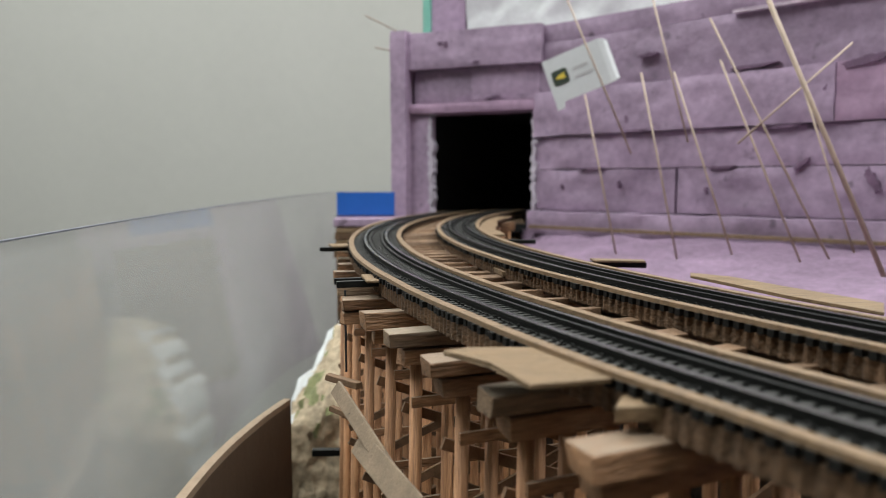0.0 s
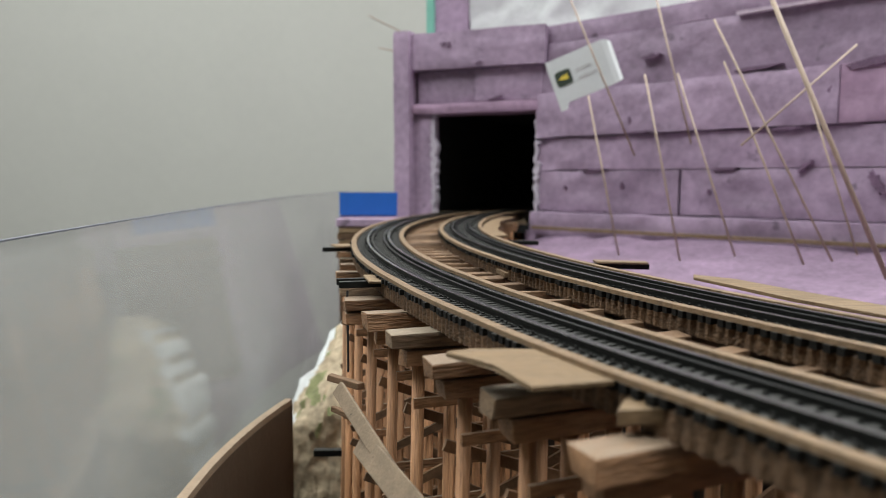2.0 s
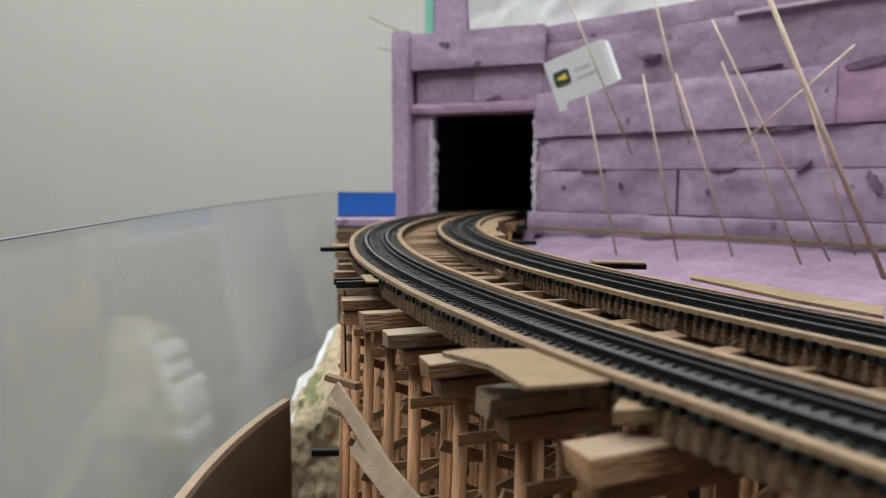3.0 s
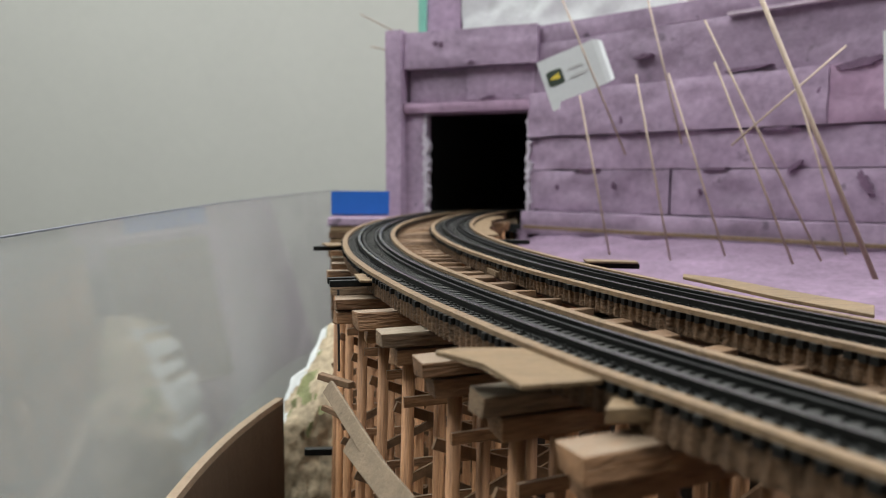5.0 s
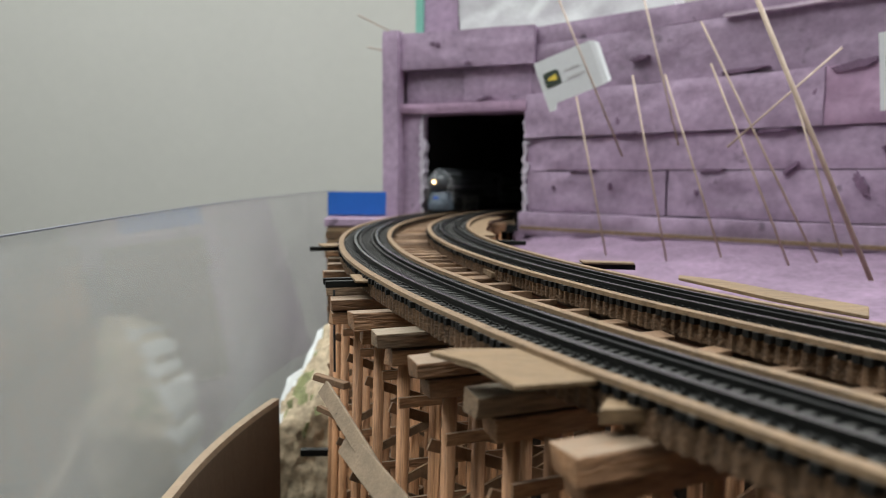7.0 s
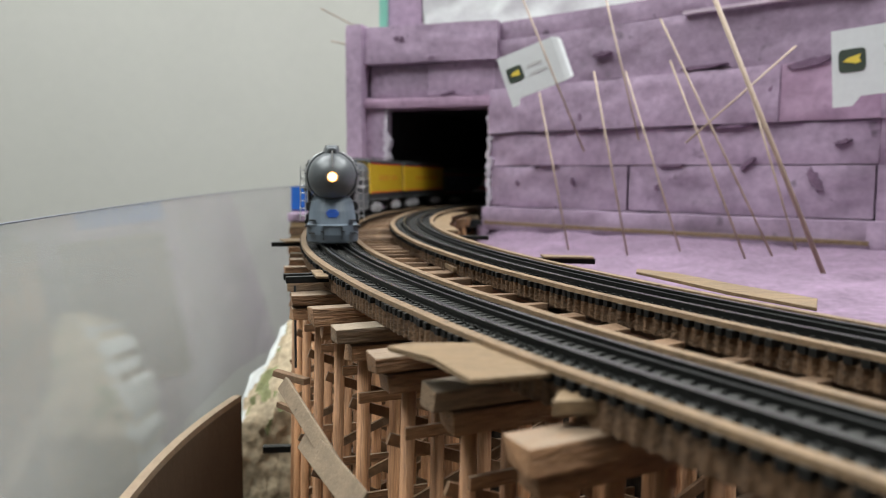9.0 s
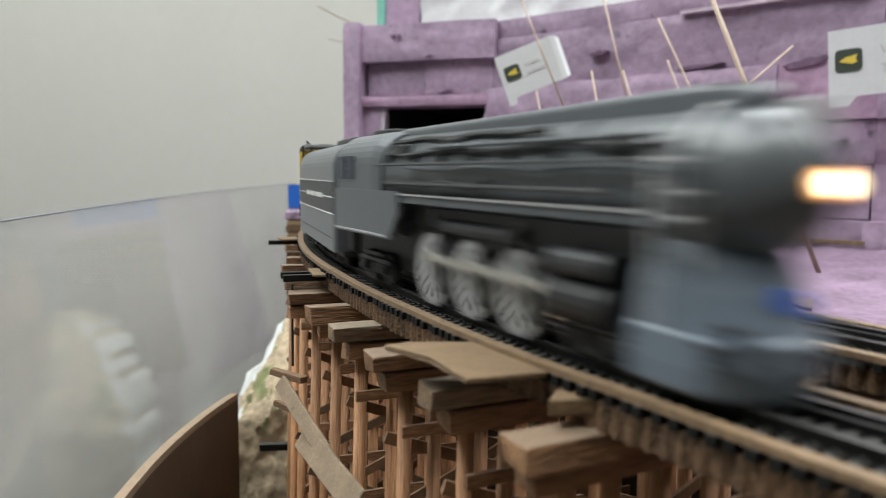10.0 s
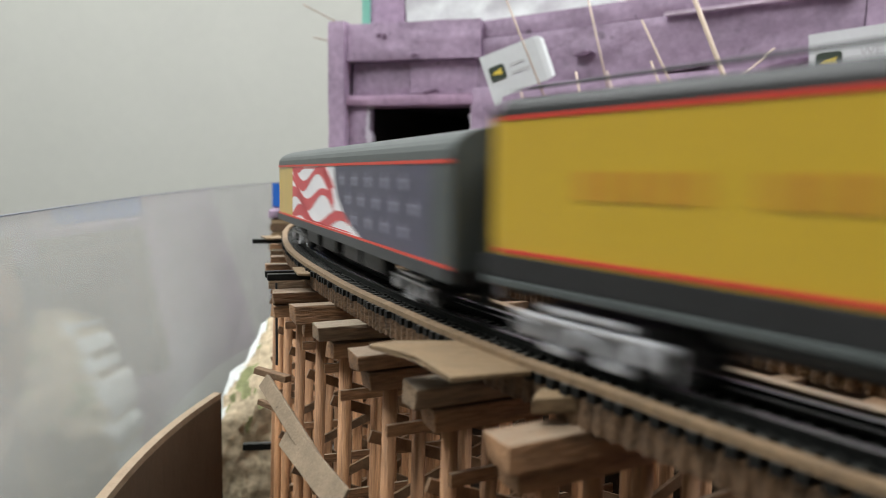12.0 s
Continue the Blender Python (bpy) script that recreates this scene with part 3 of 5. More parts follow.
def mountain():
    m = empty("foam_mountain")
    tagged(m, "pink and purple foam board mountain wall with a square tunnel mouth", "model mountain")
    th = 0.030
    # over the portal
    board(m, on(PA, PB, 0.125), on(PA, PB, 0.55), 0.0872, 0.1128, th, back=0.003)
    board(m, on(PA, PB, 0.553), on(PA, PB, 1.02), 0.0875, 0.1128, th, back=0.002)
    board(m, on(PA, PB, 0.05), on(PA, PB, 1.05), 0.1135, 0.1420, th, back=-0.004)
    board(m, on(PA, PB, 0.08), on(PA, PB, 1.0), 0.0785, 0.0862, th, back=-0.004, material=FOAM_PINK)
    # left jamb and post
    board(m, on(PA, PB, 0.09), on(PA, PB, 0.245), -0.03, 0.078, 0.012, back=0.001)
    ragged(m, on(PA, PB, 0.235), on(PA, PB, 0.275), -0.03, 0.078, "ragged white torn foam edge")
    board(m, on(PA, PB, -0.015), on(PA, PB, 0.10), -0.06, 0.1440, 0.024, "corner_post", back=-0.009)
    # right of the portal, in courses
    cuts = [-0.016, 0.0018, 0.0325, 0.0572, 0.091, 0.128]
    ends = [[0.0, 1.0], [0.0, 0.44, 1.0], [0.0, 1.0], [0.0, 0.80, 1.0], [-0.03, 1.0]]
    backs = [-0.012, 0.0, 0.001, -0.001, 0.003]
    for (z0, z1), us, bk in zip(zip(cuts, cuts[1:]), ends, backs):
        for u0, u1 in zip(us, us[1:]):
            board(m, on(PB, PC, u0 + (0.004 if z0 < 0.01 else 0.0006)), on(PB, PC, u1 - (0.004 if z0 < 0.01 else 0.0006)), z0 + 0.0004, z1 - 0.0004, th, material=FOAM_PINK if u0 > 0.6 and z0 > 0.05 and z0 < 0.06 else FOAM, back=bk + random.uniform(-0.0015, 0.0015), jag=0.0016)
        board(m, PC, PD, z0, z1, th, back=bk)
    ragged(m, on(PB, PC, -0.012), on(PB, PC, 0.010), -0.03, 0.0780, "ragged white torn foam edge")
    # tears, stains and a painted edge highlight
    for u, z, w, h, tilt in ((0.10, 0.020, 0.0012, 0.0020, 0.2), (0.28, 0.0215, 0.0012, 0.0025, 0), (0.52, 0.018, 0.0014, 0.0022, 0.3), (0.36, 0.1080, 0.0075, 0.0018, 0.1), (0.62, 0.0930, 0.016, 0.0013, 0.05),
                             (0.86, 0.0900, 0.013, 0.0030, 0.15), (0.88, 0.0240, 0.0030, 0.0085, 0.5), (0.70, 0.0560, 0.012, 0.0012, 0.05), (0.74, 0.0340, 0.0060, 0.0016, 0.7), (0.20, 0.0330, 0.012, 0.0009, 0),
                             (0.33, 0.0580, 0.012, 0.0010, 0), (0.56, 0.0325, 0.009, 0.0012, 0), (0.15, 0.1040, 0.0035, 0.0010, 0), (0.78, 0.0760, 0.0035, 0.0010, 1.0), (0.30, 0.0665, 0.0013, 0.0030, 0.1), (0.93, 0.0450, 0.0050, 0.0014, 0.3)):
        gouge(m, PB, PC, u, z, w, h, tilt, proud=0.0020)
    for u, z, w, h in ((0.345, 0.1325, 0.0030, 0.0020), (0.385, 0.1312, 0.0022, 0.0028), (0.60, 0.1165, 0.0040, 0.0010), (0.70, 0.0890, 0.0060, 0.0010)):
        gouge(m, PA, PB, u, z, w, h, 0.2, proud=0.0048 if z > 0.114 else 0.0)
    # long highlight on the upper board edge, drawn as a pale strip
    board(m, on(PB, PC, 0.57), on(PB, PC, 0.97), 0.1268, 0.1288, 0.004, "rubbed_edge", PALEFOAM, 0.0006, -0.0012, "pale strip painted as a highlight on the upper edge")
    board(m, on(PB, PC, -0.02), PC, 0.1285, 0.1405, th, back=0.006)
    board(m, PC, PD, 0.1285, 0.1405, th, back=0.006)
    # shell that closes it
    for a, b in ((PD, (1.38, 0.0)), ((1.38, 0.0), (1.38, 1.12)), ((1.38, 1.12), (-0.05, 1.12)), ((-0.05, 1.12), (-0.036, 0.62))):
        board(m, a, b, -0.225, 0.1388, 0.02, "side_board")
    bm = bmesh.new()
    outline = [(-0.02, 0.618), (0.0715, 0.585), (0.27, 0.40), (0.57, 0.03), (1.37, 0.01), (1.37, 1.11), (-0.04, 1.11)]
    lo, hi = [bm.verts.new((*p, 0.1390)) for p in outline], [bm.verts.new((*p, 0.1430)) for p in outline]
    bm.faces.new(lo[::-1])
    bm.faces.new(hi)
    for i in range(len(outline)):
        k = (i + 1) % len(outline)
        bm.faces.new((lo[i], lo[k], hi[k], hi[i]))
    part("top_sheet", bm, FOAM, m)
    # upper tier
    board(m, (-0.010, 0.670), (0.021, 0.660), 0.1435, 0.23, 0.03, "upper_block")
    board(m, (0.022, 0.660), (0.175, 0.545), 0.1432, 0.24, 0.02, "plaster_slope", PLASTER, 0.004, 0.0, "white plaster over the foam")
    board(m, (-0.016, 0.668), (-0.0095, 0.666), 0.1435, 0.23, 0.004, "tape_strip", GREEN, 0.0002, 0.0, "pale green tape")


mountain()


def tunnel_lining():
    # boards added behind the portal; the tunnel's shade lies in their black
    t = empty("tunnel_lining")
    tagged(t, "added black boards that darken the inside of the tunnel", "tunnel lining")
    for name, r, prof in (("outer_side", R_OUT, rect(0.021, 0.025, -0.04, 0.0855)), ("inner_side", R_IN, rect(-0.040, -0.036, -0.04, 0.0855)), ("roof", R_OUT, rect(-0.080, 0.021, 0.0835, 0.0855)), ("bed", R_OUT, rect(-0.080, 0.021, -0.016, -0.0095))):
        part(name, sweep(bmesh.new(), prof, -0.372 if name != "bed" else -0.345, -1.3, r), TUNNEL_DARK, t)


tunnel_lining()


def terrace():
    """The carved foam foot between the inner track and the mountain wall."""
    bm = bmesh.new()
    n, k = 60, 14
    rows_ = []
    for i in range(n + 1):
        phi = -0.36 + 1.3 * i / n
        inner = arc(phi, R_IN - 0.0175)
        u = i / n
        a, b = Vector((*on(PB, PC, -0.05), 0)), Vector((*PD, 0))
        c = Vector((*PC, 0))
        w = min(u / 0.42, 1.0)
        outer = a.lerp(c, w) if u < 0.42 else c.lerp(b, (u - 0.42) / 0.58)
        row = []
        for q in range(k + 1):
            v = q / k
            p = inner.lerp(outer, v)
            z = -0.034 + 0.022 * v ** 0.6 + 0.0035 * noise.noise((p.x * 38, p.y * 38, 1)) + 0.0015 * noise.noise((p.x * 130, p.y * 130, 2))
            row.append((p.x, p.y, z))
        rows_.append(row)
    top = [[bm.verts.new(p) for p in r] for r in rows_]
    for i in range(n):
        for q in range(k):
            bm.faces.new((top[i][q], top[i + 1][q], top[i + 1][q + 1], top[i][q + 1]))
    edge = [r[0] for r in top]
    skirt = bmesh.new()
    up, dn = [skirt.verts.new(e.co + Vector((0, 0, -0.0002))) for e in edge], [skirt.verts.new((e.co.x, e.co.y, GROUND_Z)) for e in edge]
    for i in range(n):
        skirt.faces.new((up[i], dn[i], dn[i + 1], up[i + 1]))
    tagged(part("terrace_wall", skirt, SHADE_BROWN), "foam wall behind the trestle, its shade painted in dark brown", "wall", kind="structure")
    ob = tagged(part("foam_terrace", bm, FOAM_LIT, smooth=True), "pink carved foam ledge beside the inner track, colour lowered for top light", "terrace", kind="structure")
    return ob


terrace()


def ledge():
    l = empty("foam_ledge", pose(-0.06, 0.6, -0.02))
    tagged(l, "purple foam ledge with blue masking tape beside the tunnel", "foam ledge")
    part("block", box(bmesh.new(), -0.026, 0.024, 0.004, 0.05, -0.105, 0.034, 0.001), FOAM, l)
    part("tape", box(bmesh.new(), -0.0258, 0.0225, 0.0025, 0.0039, 0.0165, 0.0355), BLUE, l, "bright blue masking tape")
    part("step", box(bmesh.new(), -0.0255, 0.03, -0.022, 0.0038, 0.0085, 0.015, 0.001), FOAM, l)
    for z0, z1, x, m in ((0.0040, 0.0082, -0.0235, PLY), (-0.002, 0.0038, -0.0250, DECK), (-0.008, -0.0023, -0.0240, PLY), (-0.016, -0.0083, -0.0255, DECK), (-0.105, -0.0163, -0.0235, DECK)):
        part("plank", box(bmesh.new(), x, 0.03, -0.021, 0.0036, z0, z1, 0.0004, None, 0.0004), m, l, "stained wood packing")


ledge()


def rock():
    """A stacked plaster bank: a stepped, cracked face with a torn white rim on its outer side."""
    rough = lambda p, f, k: noise.noise((p.x * f, p.y * f, p.z * f + k))
    bm = bmesh.new()
    n, k = 84, 60
    grid = []
    for i in range(n + 1):
        col = []
        for q in range(k + 1):
            u, v = i / n, q / k          # u: up the face, v: from the outer rim inwards
            z = GROUND_Z + (-0.0405 - GROUND_Z) * u
            y = 0.300 + 0.06 * max(0.0, u - 0.80) / 0.20
            x = -0.0665 + 0.029 * v + 0.018 * max(0.0, (u - 0.82) / 0.18) ** 1.1 * (1 - v)
            z += 0.010 * v * u
            p = Vector((x, y, z))
            ledge_step = 0.0035 * math.copysign(abs(math.sin(z * 210 + 2 * rough(p, 30, 1))) ** 0.5, math.sin(z * 210 + 2 * rough(p, 30, 1)))
            y += ledge_step * 0.12 + 0.003 * rough(p, 60, 2) + 0.0012 * rough(p, 210, 3) + 0.0006 * rough(p, 600, 4)
            x += (1 - v) * (0.003 * rough(p, 75, 5) + 0.0018 * rough(p, 260, 6))
            z += u * (0.004 * rough(p, 120, 7) + 0.002 * rough(p, 380, 8))
            col.append(bm.verts.new((x * 1.3, y * 1.3, max(GROUND_Z, 0.024 + (z - 0.024) * 1.3))))
        back = [bm.verts.new((c.co.x, c.co.y + 0.07, c.co.z - 0.01)) for c in (col[-1], col[0])]
        grid.append(col + back)
    m = len(grid[0])
    for i in range(n):
        for q in range(m):
            bm.faces.new((grid[i][q], grid[i + 1][q], grid[i + 1][(q + 1) % m], grid[i][(q + 1) % m]))
    bm.faces.new(grid[n])
    ob = empty("rock_outcrop")
    tagged(ob, "tan painted plaster rock bank with torn white rim and moss", "rock")
    kinds = {}
    for f in bm.faces:
        c = f.calc_center_median()
        c = Vector((c.x / 1.3, c.y / 1.3, 0.024 + (c.z - 0.024) / 1.3))
        rim = c.x + 0.0655 - 0.018 * max(0.0, (c.z + 0.075) / 0.034) ** 1.1
        if rim < 0.0004 + 0.0045 * rough(c, 150, 9):
            kinds[f] = 1
        elif rough(c, 95, 10) + 0.5 * rough(c, 300, 11) > 0.42 and c.z > -0.085:
            kinds[f] = 2
        else:
            kinds[f] = 0
    order = [kinds[f] for f in bm.faces]
    for which, name, material, label in ((0, "face", ROCK, ""), (1, "plaster_rim", PLASTER, "torn white unpainted plaster rim"), (2, "moss_patch", MOSS, "pale green moss patches")):
        piece = bm.copy()
        piece.faces.ensure_lookup_table()
        bmesh.ops.delete(piece, geom=[f for f, o in zip(piece.faces[:], order) if o != which], context="FACES")
        tagged(part(name, piece, material, ob, label, smooth=True), kind="stuff" if which == 2 else "")
    bm.free()


rock()


# ---- loose pieces on the trestle ----
def slab(name, corners, z0, z1, material, label, category):
    bm = bmesh.new()
    lo = [bm.verts.new((*c, z0)) for c in corners]
    hi = [bm.verts.new((*c, z1)) for c in corners]
    bm.faces.new(lo[::-1])
    bm.faces.new(hi)
    for i in range(len(corners)):
        k = (i + 1) % len(corners)
        bm.faces.new((lo[i], lo[k], hi[k], hi[i]))
    bmesh.ops.bevel(bm, geom=bm.edges[:], offset=0.00015, segments=1, affect="EDGES")
    return tagged(part(name, bm, material), label, category)


slab("plywood_scrap", [(0.0000, 0.1083), (0.0039, 0.1106), (0.0155, 0.1103), (0.0228, 0.0958), (0.0217, 0.0926), (0.0107, 0.0897), (0.0068, 0.1005)], -0.0021, -0.0013, PLY, "thin raw plywood scrap glued under the track edge", "plywood scrap")
slab("plywood_scrap", [(-0.0229, 0.2055), (-0.0161, 0.2075), (-0.0120, 0.1920), (-0.020, 0.1924)], -0.0028, -0.0021, PLY, "small raw plywood scrap over black tie ends", "plywood scrap")
slab("plywood_scrap", [(-0.048, 0.308), (-0.036, 0.312), (-0.034, 0.300), (-0.044, 0.297)], -0.0028, -0.0021, PLY, "small raw plywood scrap over a black tie end", "plywood scrap")
slab("plywood_scrap", [(0.0500, 0.247), (0.0668, 0.2420), (0.0662, 0.2375), (0.050, 0.240)], -0.0027, -0.0020, PLY, "small raw plywood scrap beside the inner track", "plywood scrap")
slab("plywood_scrap", [(0.071, 0.2085), (0.0793, 0.1989), (0.0854, 0.179), (0.0945, 0.1553), (0.0877, 0.1439), (0.0788, 0.165), (0.0737, 0.1847), (0.0689, 0.2023)], -0.0030, -0.0022, PLY, "long raw plywood splinter beside the inner track", "plywood scrap")
slab("plywood_scrap", [(0.0203, 0.0850), (0.0222, 0.0895), (0.0300, 0.0925), (0.0292, 0.0860)], -0.0048, -0.0028, PLY, "small wooden block sticking out under the track", "wood block")


mm, ln = beam_matrix((0.0660, 0.5530, -0.0100), (0.2524, 0.3768, -0.0100))
tagged(part("foot_strip", box(bmesh.new(), 0, ln, -0.0008, 0.0008, -0.0012, 0.0012, 0.0002, mm), STRIP), "thin pale wood strip along the foot of the foam wall", "wood strip")
tagged(part("deck_board", sweep(bmesh.new(), rect(-0.0205, -0.0106, -0.0022, -0.0012), 0.05, -0.26, R_IN, wob=0.003), PLY), "wide raw plywood board along the inner track", "board")


def stray_tie(a, b, z, w=0.0018, h=0.0018):
    mm, ln = beam_matrix((*a, z), (*b, z))
    tagged(part("stray_tie", box(bmesh.new(), 0, ln, -w / 2, w / 2, -h, 0, 0.0002, mm), TIE), "black plastic tie sticking out beside the track", "tie", "stray ties")


stray_tie((-0.0298, 0.2010), (-0.008, 0.2065), -0.0026)
stray_tie((-0.0285, 0.1965), (-0.007, 0.2020), -0.0028)
stray_tie((-0.0501, 0.3000), (-0.030, 0.3040), -0.0028)
stray_tie((0.0672, 0.2400), (0.048, 0.2440), -0.0028)
tagged(part("black_wire", rod(bmesh.new(), (-0.0282, 0.2115, -0.0075), (-0.0279, 0.2090, -0.0310), 0.00035, 6), BLACKM), "thin black wire hanging beside the trestle", "wire")
stray_tie((-0.0540, 0.2960), (-0.0420, 0.2965), -0.0865, 0.003, 0.0028)
stray_tie((0.0417, 0.3250), (0.024, 0.3290), -0.0020)


def stick(a, b, w, h, material, label, name="leaning_stick", roll=0.0):
    mm, ln = beam_matrix(a, b)
    mm = mm @ Matrix.Rotation(radians(roll), 4, "X")
    tagged(part(name, box(bmesh.new(), 0, ln, -w / 2, w / 2, -h / 2, h / 2, 0.0002, mm, 0.00015), material), label, "stick")


stick((-0.0234, 0.1580, -0.0210), (-0.0082, 0.1280, -0.0303), 0.0009, 0.0034, STICKW, "long weathered grey stick leaning across the piles", roll=-30)
stick((-0.0172, 0.1450, -0.0285), (-0.0042, 0.1140, -0.0290), 0.0009, 0.0050, STICKW, "second weathered grey stick leaning on the piles", roll=-30)
stick((-0.0270, 0.1690, -0.0215), (-0.0190, 0.1640, -0.0225), 0.0020, 0.0016, BRACEW, "short dark stick end beside the piles", "stick_end")
stick((-0.0255, 0.1640, -0.0275), (-0.0185, 0.1600, -0.0290), 0.0015, 0.0012, BRACEW, "short dark stick end beside the piles", "stick_end")
stick((0.0000, 0.3467, -0.0036), (0.0190, 0.2160, -0.0036), 0.0026, 0.0016, STRIP, "pale wood strip lying between the two tracks", "wood_strip")




def skewer(a, b, r=0.00105):
    tagged(part("bamboo_skewer", rod(bmesh.new(), a, b, r, 8), SKEWER, smooth=True), "thin bamboo skewer stuck into the pink foam", "skewer", "skewers")


for a, b in (((0.0745, 0.4550, 0.1368), (0.1147, 0.4470, 0.0402)), ((0.0890, 0.4620, 0.0772), (0.1046, 0.4380, -0.0205)), ((0.1265, 0.4520, 0.1345), (0.1430, 0.4300, 0.0462)),
             ((0.1143, 0.4270, 0.0853), (0.1310, 0.4060, -0.0205)), ((0.1267, 0.4070, 0.0831), (0.1540, 0.3825, -0.0205)), ((0.1390, 0.3890, 0.1078), (0.1945, 0.3610, -0.0205)),
             ((0.1443, 0.3870, 0.0860), (0.1800, 0.3628, -0.0205)), ((0.1958, 0.4050, 0.0769), (0.2188, 0.3836, -0.0205)), 
             ((0.2017, 0.3676, 0.0911), (0.1407, 0.3520, 0.0414)),
             ((-0.0618, 0.6149, 0.1591), (-0.0250, 0.6500, 0.1470)), ((-0.0535, 0.6125, 0.1329), (-0.0250, 0.6450, 0.1325))):
    skewer(a, b, 0.00055)
skewer((0.1466, 0.3417, 0.1096), (0.1928, 0.3154, -0.0205), 0.0011)


def card(m, w, h, words=(), name="label_card"):
    c = empty(name, m)
    tagged(c, "white printed card with a dark emblem pinned to the foam wall", "card", "label cards")
    bm = bmesh.new()
    pts = [(0, 0), (w * 0.12, 0), (w * 0.17, h * 0.12), (w, h * 0.12), (w, h), (0, h)]
    lo, hi = [bm.verts.new((x, 0.0006, z)) for x, z in pts], [bm.verts.new((x, -0.0002, z)) for x, z in pts]
    bm.faces.new(lo)
    bm.faces.new(hi[::-1])
    for i in range(len(pts)):
        k = (i + 1) % len(pts)
        bm.faces.new((lo[i], hi[i], hi[k], lo[k]))
    part("sheet", bm, CARD, c)
    fold = loft(bmesh.new(), [[(w, -0.0002, h * 0.12), (w, 0.0006, h * 0.12), (w, 0.0006, h), (w, -0.0002, h)], [(w + 0.003, 0.0008, h * 0.14), (w + 0.0028, 0.0016, h * 0.14), (w + 0.0028, 0.0016, h * 0.97), (w + 0.003, 0.0008, h * 0.97)], [(w + 0.0050, 0.0045, h * 0.17), (w + 0.0044, 0.0048, h * 0.17), (w + 0.0044, 0.0048, h * 0.93), (w + 0.0050, 0.0045, h * 0.93)]])
    part("curled_edge", fold, CARD, c)
    plate = loft(bmesh.new(), [[(0.0035 + h * 0.15 + h * 0.16 * math.copysign(abs(math.cos(q)) ** 0.35, math.cos(q)), y, h * 0.59 + h * 0.15 * math.copysign(abs(math.sin(q)) ** 0.35, math.sin(q))) for q in [math.tau * i / 24 for i in range(24)]] for y in (-0.0003, -0.0005)])
    part("emblem", plate, CARDBLK, c, "dark green emblem with rounded corners")
    blob = [(-0.11, -0.01), (-0.04, 0.04), (0.02, 0.05), (0.10, 0.07), (0.08, 0.01), (0.11, -0.03), (0.04, -0.05), (-0.02, -0.03)]
    part("emblem_mark", loft(bmesh.new(), [[(0.0035 + h * (0.15 + p), y, h * (0.59 + q)) for p, q in blob] for y in (-0.0006, -0.0008)]), CARDYEL, c, "ragged yellow mark")
    for k, word in enumerate(words):
        curve = bpy.data.curves.new("print", "FONT")
        curve.body, curve.size = word, h * 0.17
        text = bpy.data.objects.new("print", curve)
        letters = bpy.data.meshes.new_from_object(text)
        bpy.data.objects.remove(text)
        letters.transform(pose(w * 0.31, -0.0004, h * (0.62 - 0.24 * k), 90, 0, 0))
        letters.materials.clear()
        letters.materials.append(CARDGREY)
        ob = new("print_line", letters)
        ob.parent = c
        ob["label"] = "grey printed capitals"
    for z, x1 in () if words else ((0.62, 0.72), (0.46, 0.78)):
        part("print_line", box(bmesh.new(), w * 0.46, w * x1, -0.0005, -0.0003, h * z, h * (z + 0.05)), CARDGREY, c, "faint grey line of print")


card(pose(0.0752, 0.4785, 0.0690, 0, -20, -20), 0.0375, 0.033)
card(pose(0.2260, 0.3730, 0.0610, 0, -4, -40), 0.075, 0.039, ("WE", "TR"))


# ---- the train ----
def section(w, z0, z1, r, seg=5, rb=0.0):
    """Half-width w, rounded at the top by r and at the bottom by rb: (y, z) points."""
    pts = []
    for cy, cz, a0, rr in ((w - r, z1 - r, 0, r), (-(w - r), z1 - r, 90, r)):
        for i in range(seg + 1):
            a = radians(a0 + 90 * i / seg)
            pts.append((cy + rr * math.cos(a), cz + rr * math.sin(a)))
    if rb:
        for cy, cz, a0 in ((-(w - rb), z0 + rb, 180), (w - rb, z0 + rb, 270)):
            for i in range(4):
                a = radians(a0 + 30 * i)
                pts.append((cy + rb * math.cos(a), cz + rb * math.sin(a)))
    else:
        pts += [(-w, z0), (w, z0)]
    return pts


def hull(x_secs):
    """x_secs: (x, section points)."""
    return loft(bmesh.new(), [[(x, y, z) for y, z in s] for x, s in x_secs])


def flange_wheel(parent, name, x, y, r, material, width=0.0016, spokes=0):
    wh = empty(name, pose(x, y, r))
    wh.parent = parent
    bm = bmesh.new()
    n = 28
    s = 1 if y > 0 else -1
    prof = [(-width / 2, r * 0.80), (-width / 2, r), (width / 2, r), (width / 2, r * 0.80)]
    rings = [[bm.verts.new((pr * math.cos(i * math.tau / n), py, pr * math.sin(i * math.tau / n))) for i in range(n)] for py, pr in prof]
    for a, b in zip(rings, rings[1:] + rings[:1]):
        for i in range(n):
            bm.faces.new((a[i], a[(i + 1) % n], b[(i + 1) % n], b[i]))
    part("tyre", bm, material, wh)
    bm = bmesh.new()
    rod(bm, (0, -width * 0.3, 0), (0, width * 0.3, 0), r * 0.82, 24)
    part("disc", bm, material if not spokes else LOCO, wh, smooth=False)
    bm = bmesh.new()
    rod(bm, (0, s * width * 0.25, 0), (0, s * width * 0.75, 0), r * 0.22, 12)
    part("hub", bm, material, wh)
    for i in range(spokes):
        m = Matrix.Rotation(math.tau * i / spokes, 4, "Y")
        part("spoke", box(bmesh.new(), r * 0.2, r * 0.82, s * width * 0.42 - 0.0002, s * width * 0.42 + 0.0002, -r * 0.09, r * 0.09, 0, m), material, wh)
    return wh


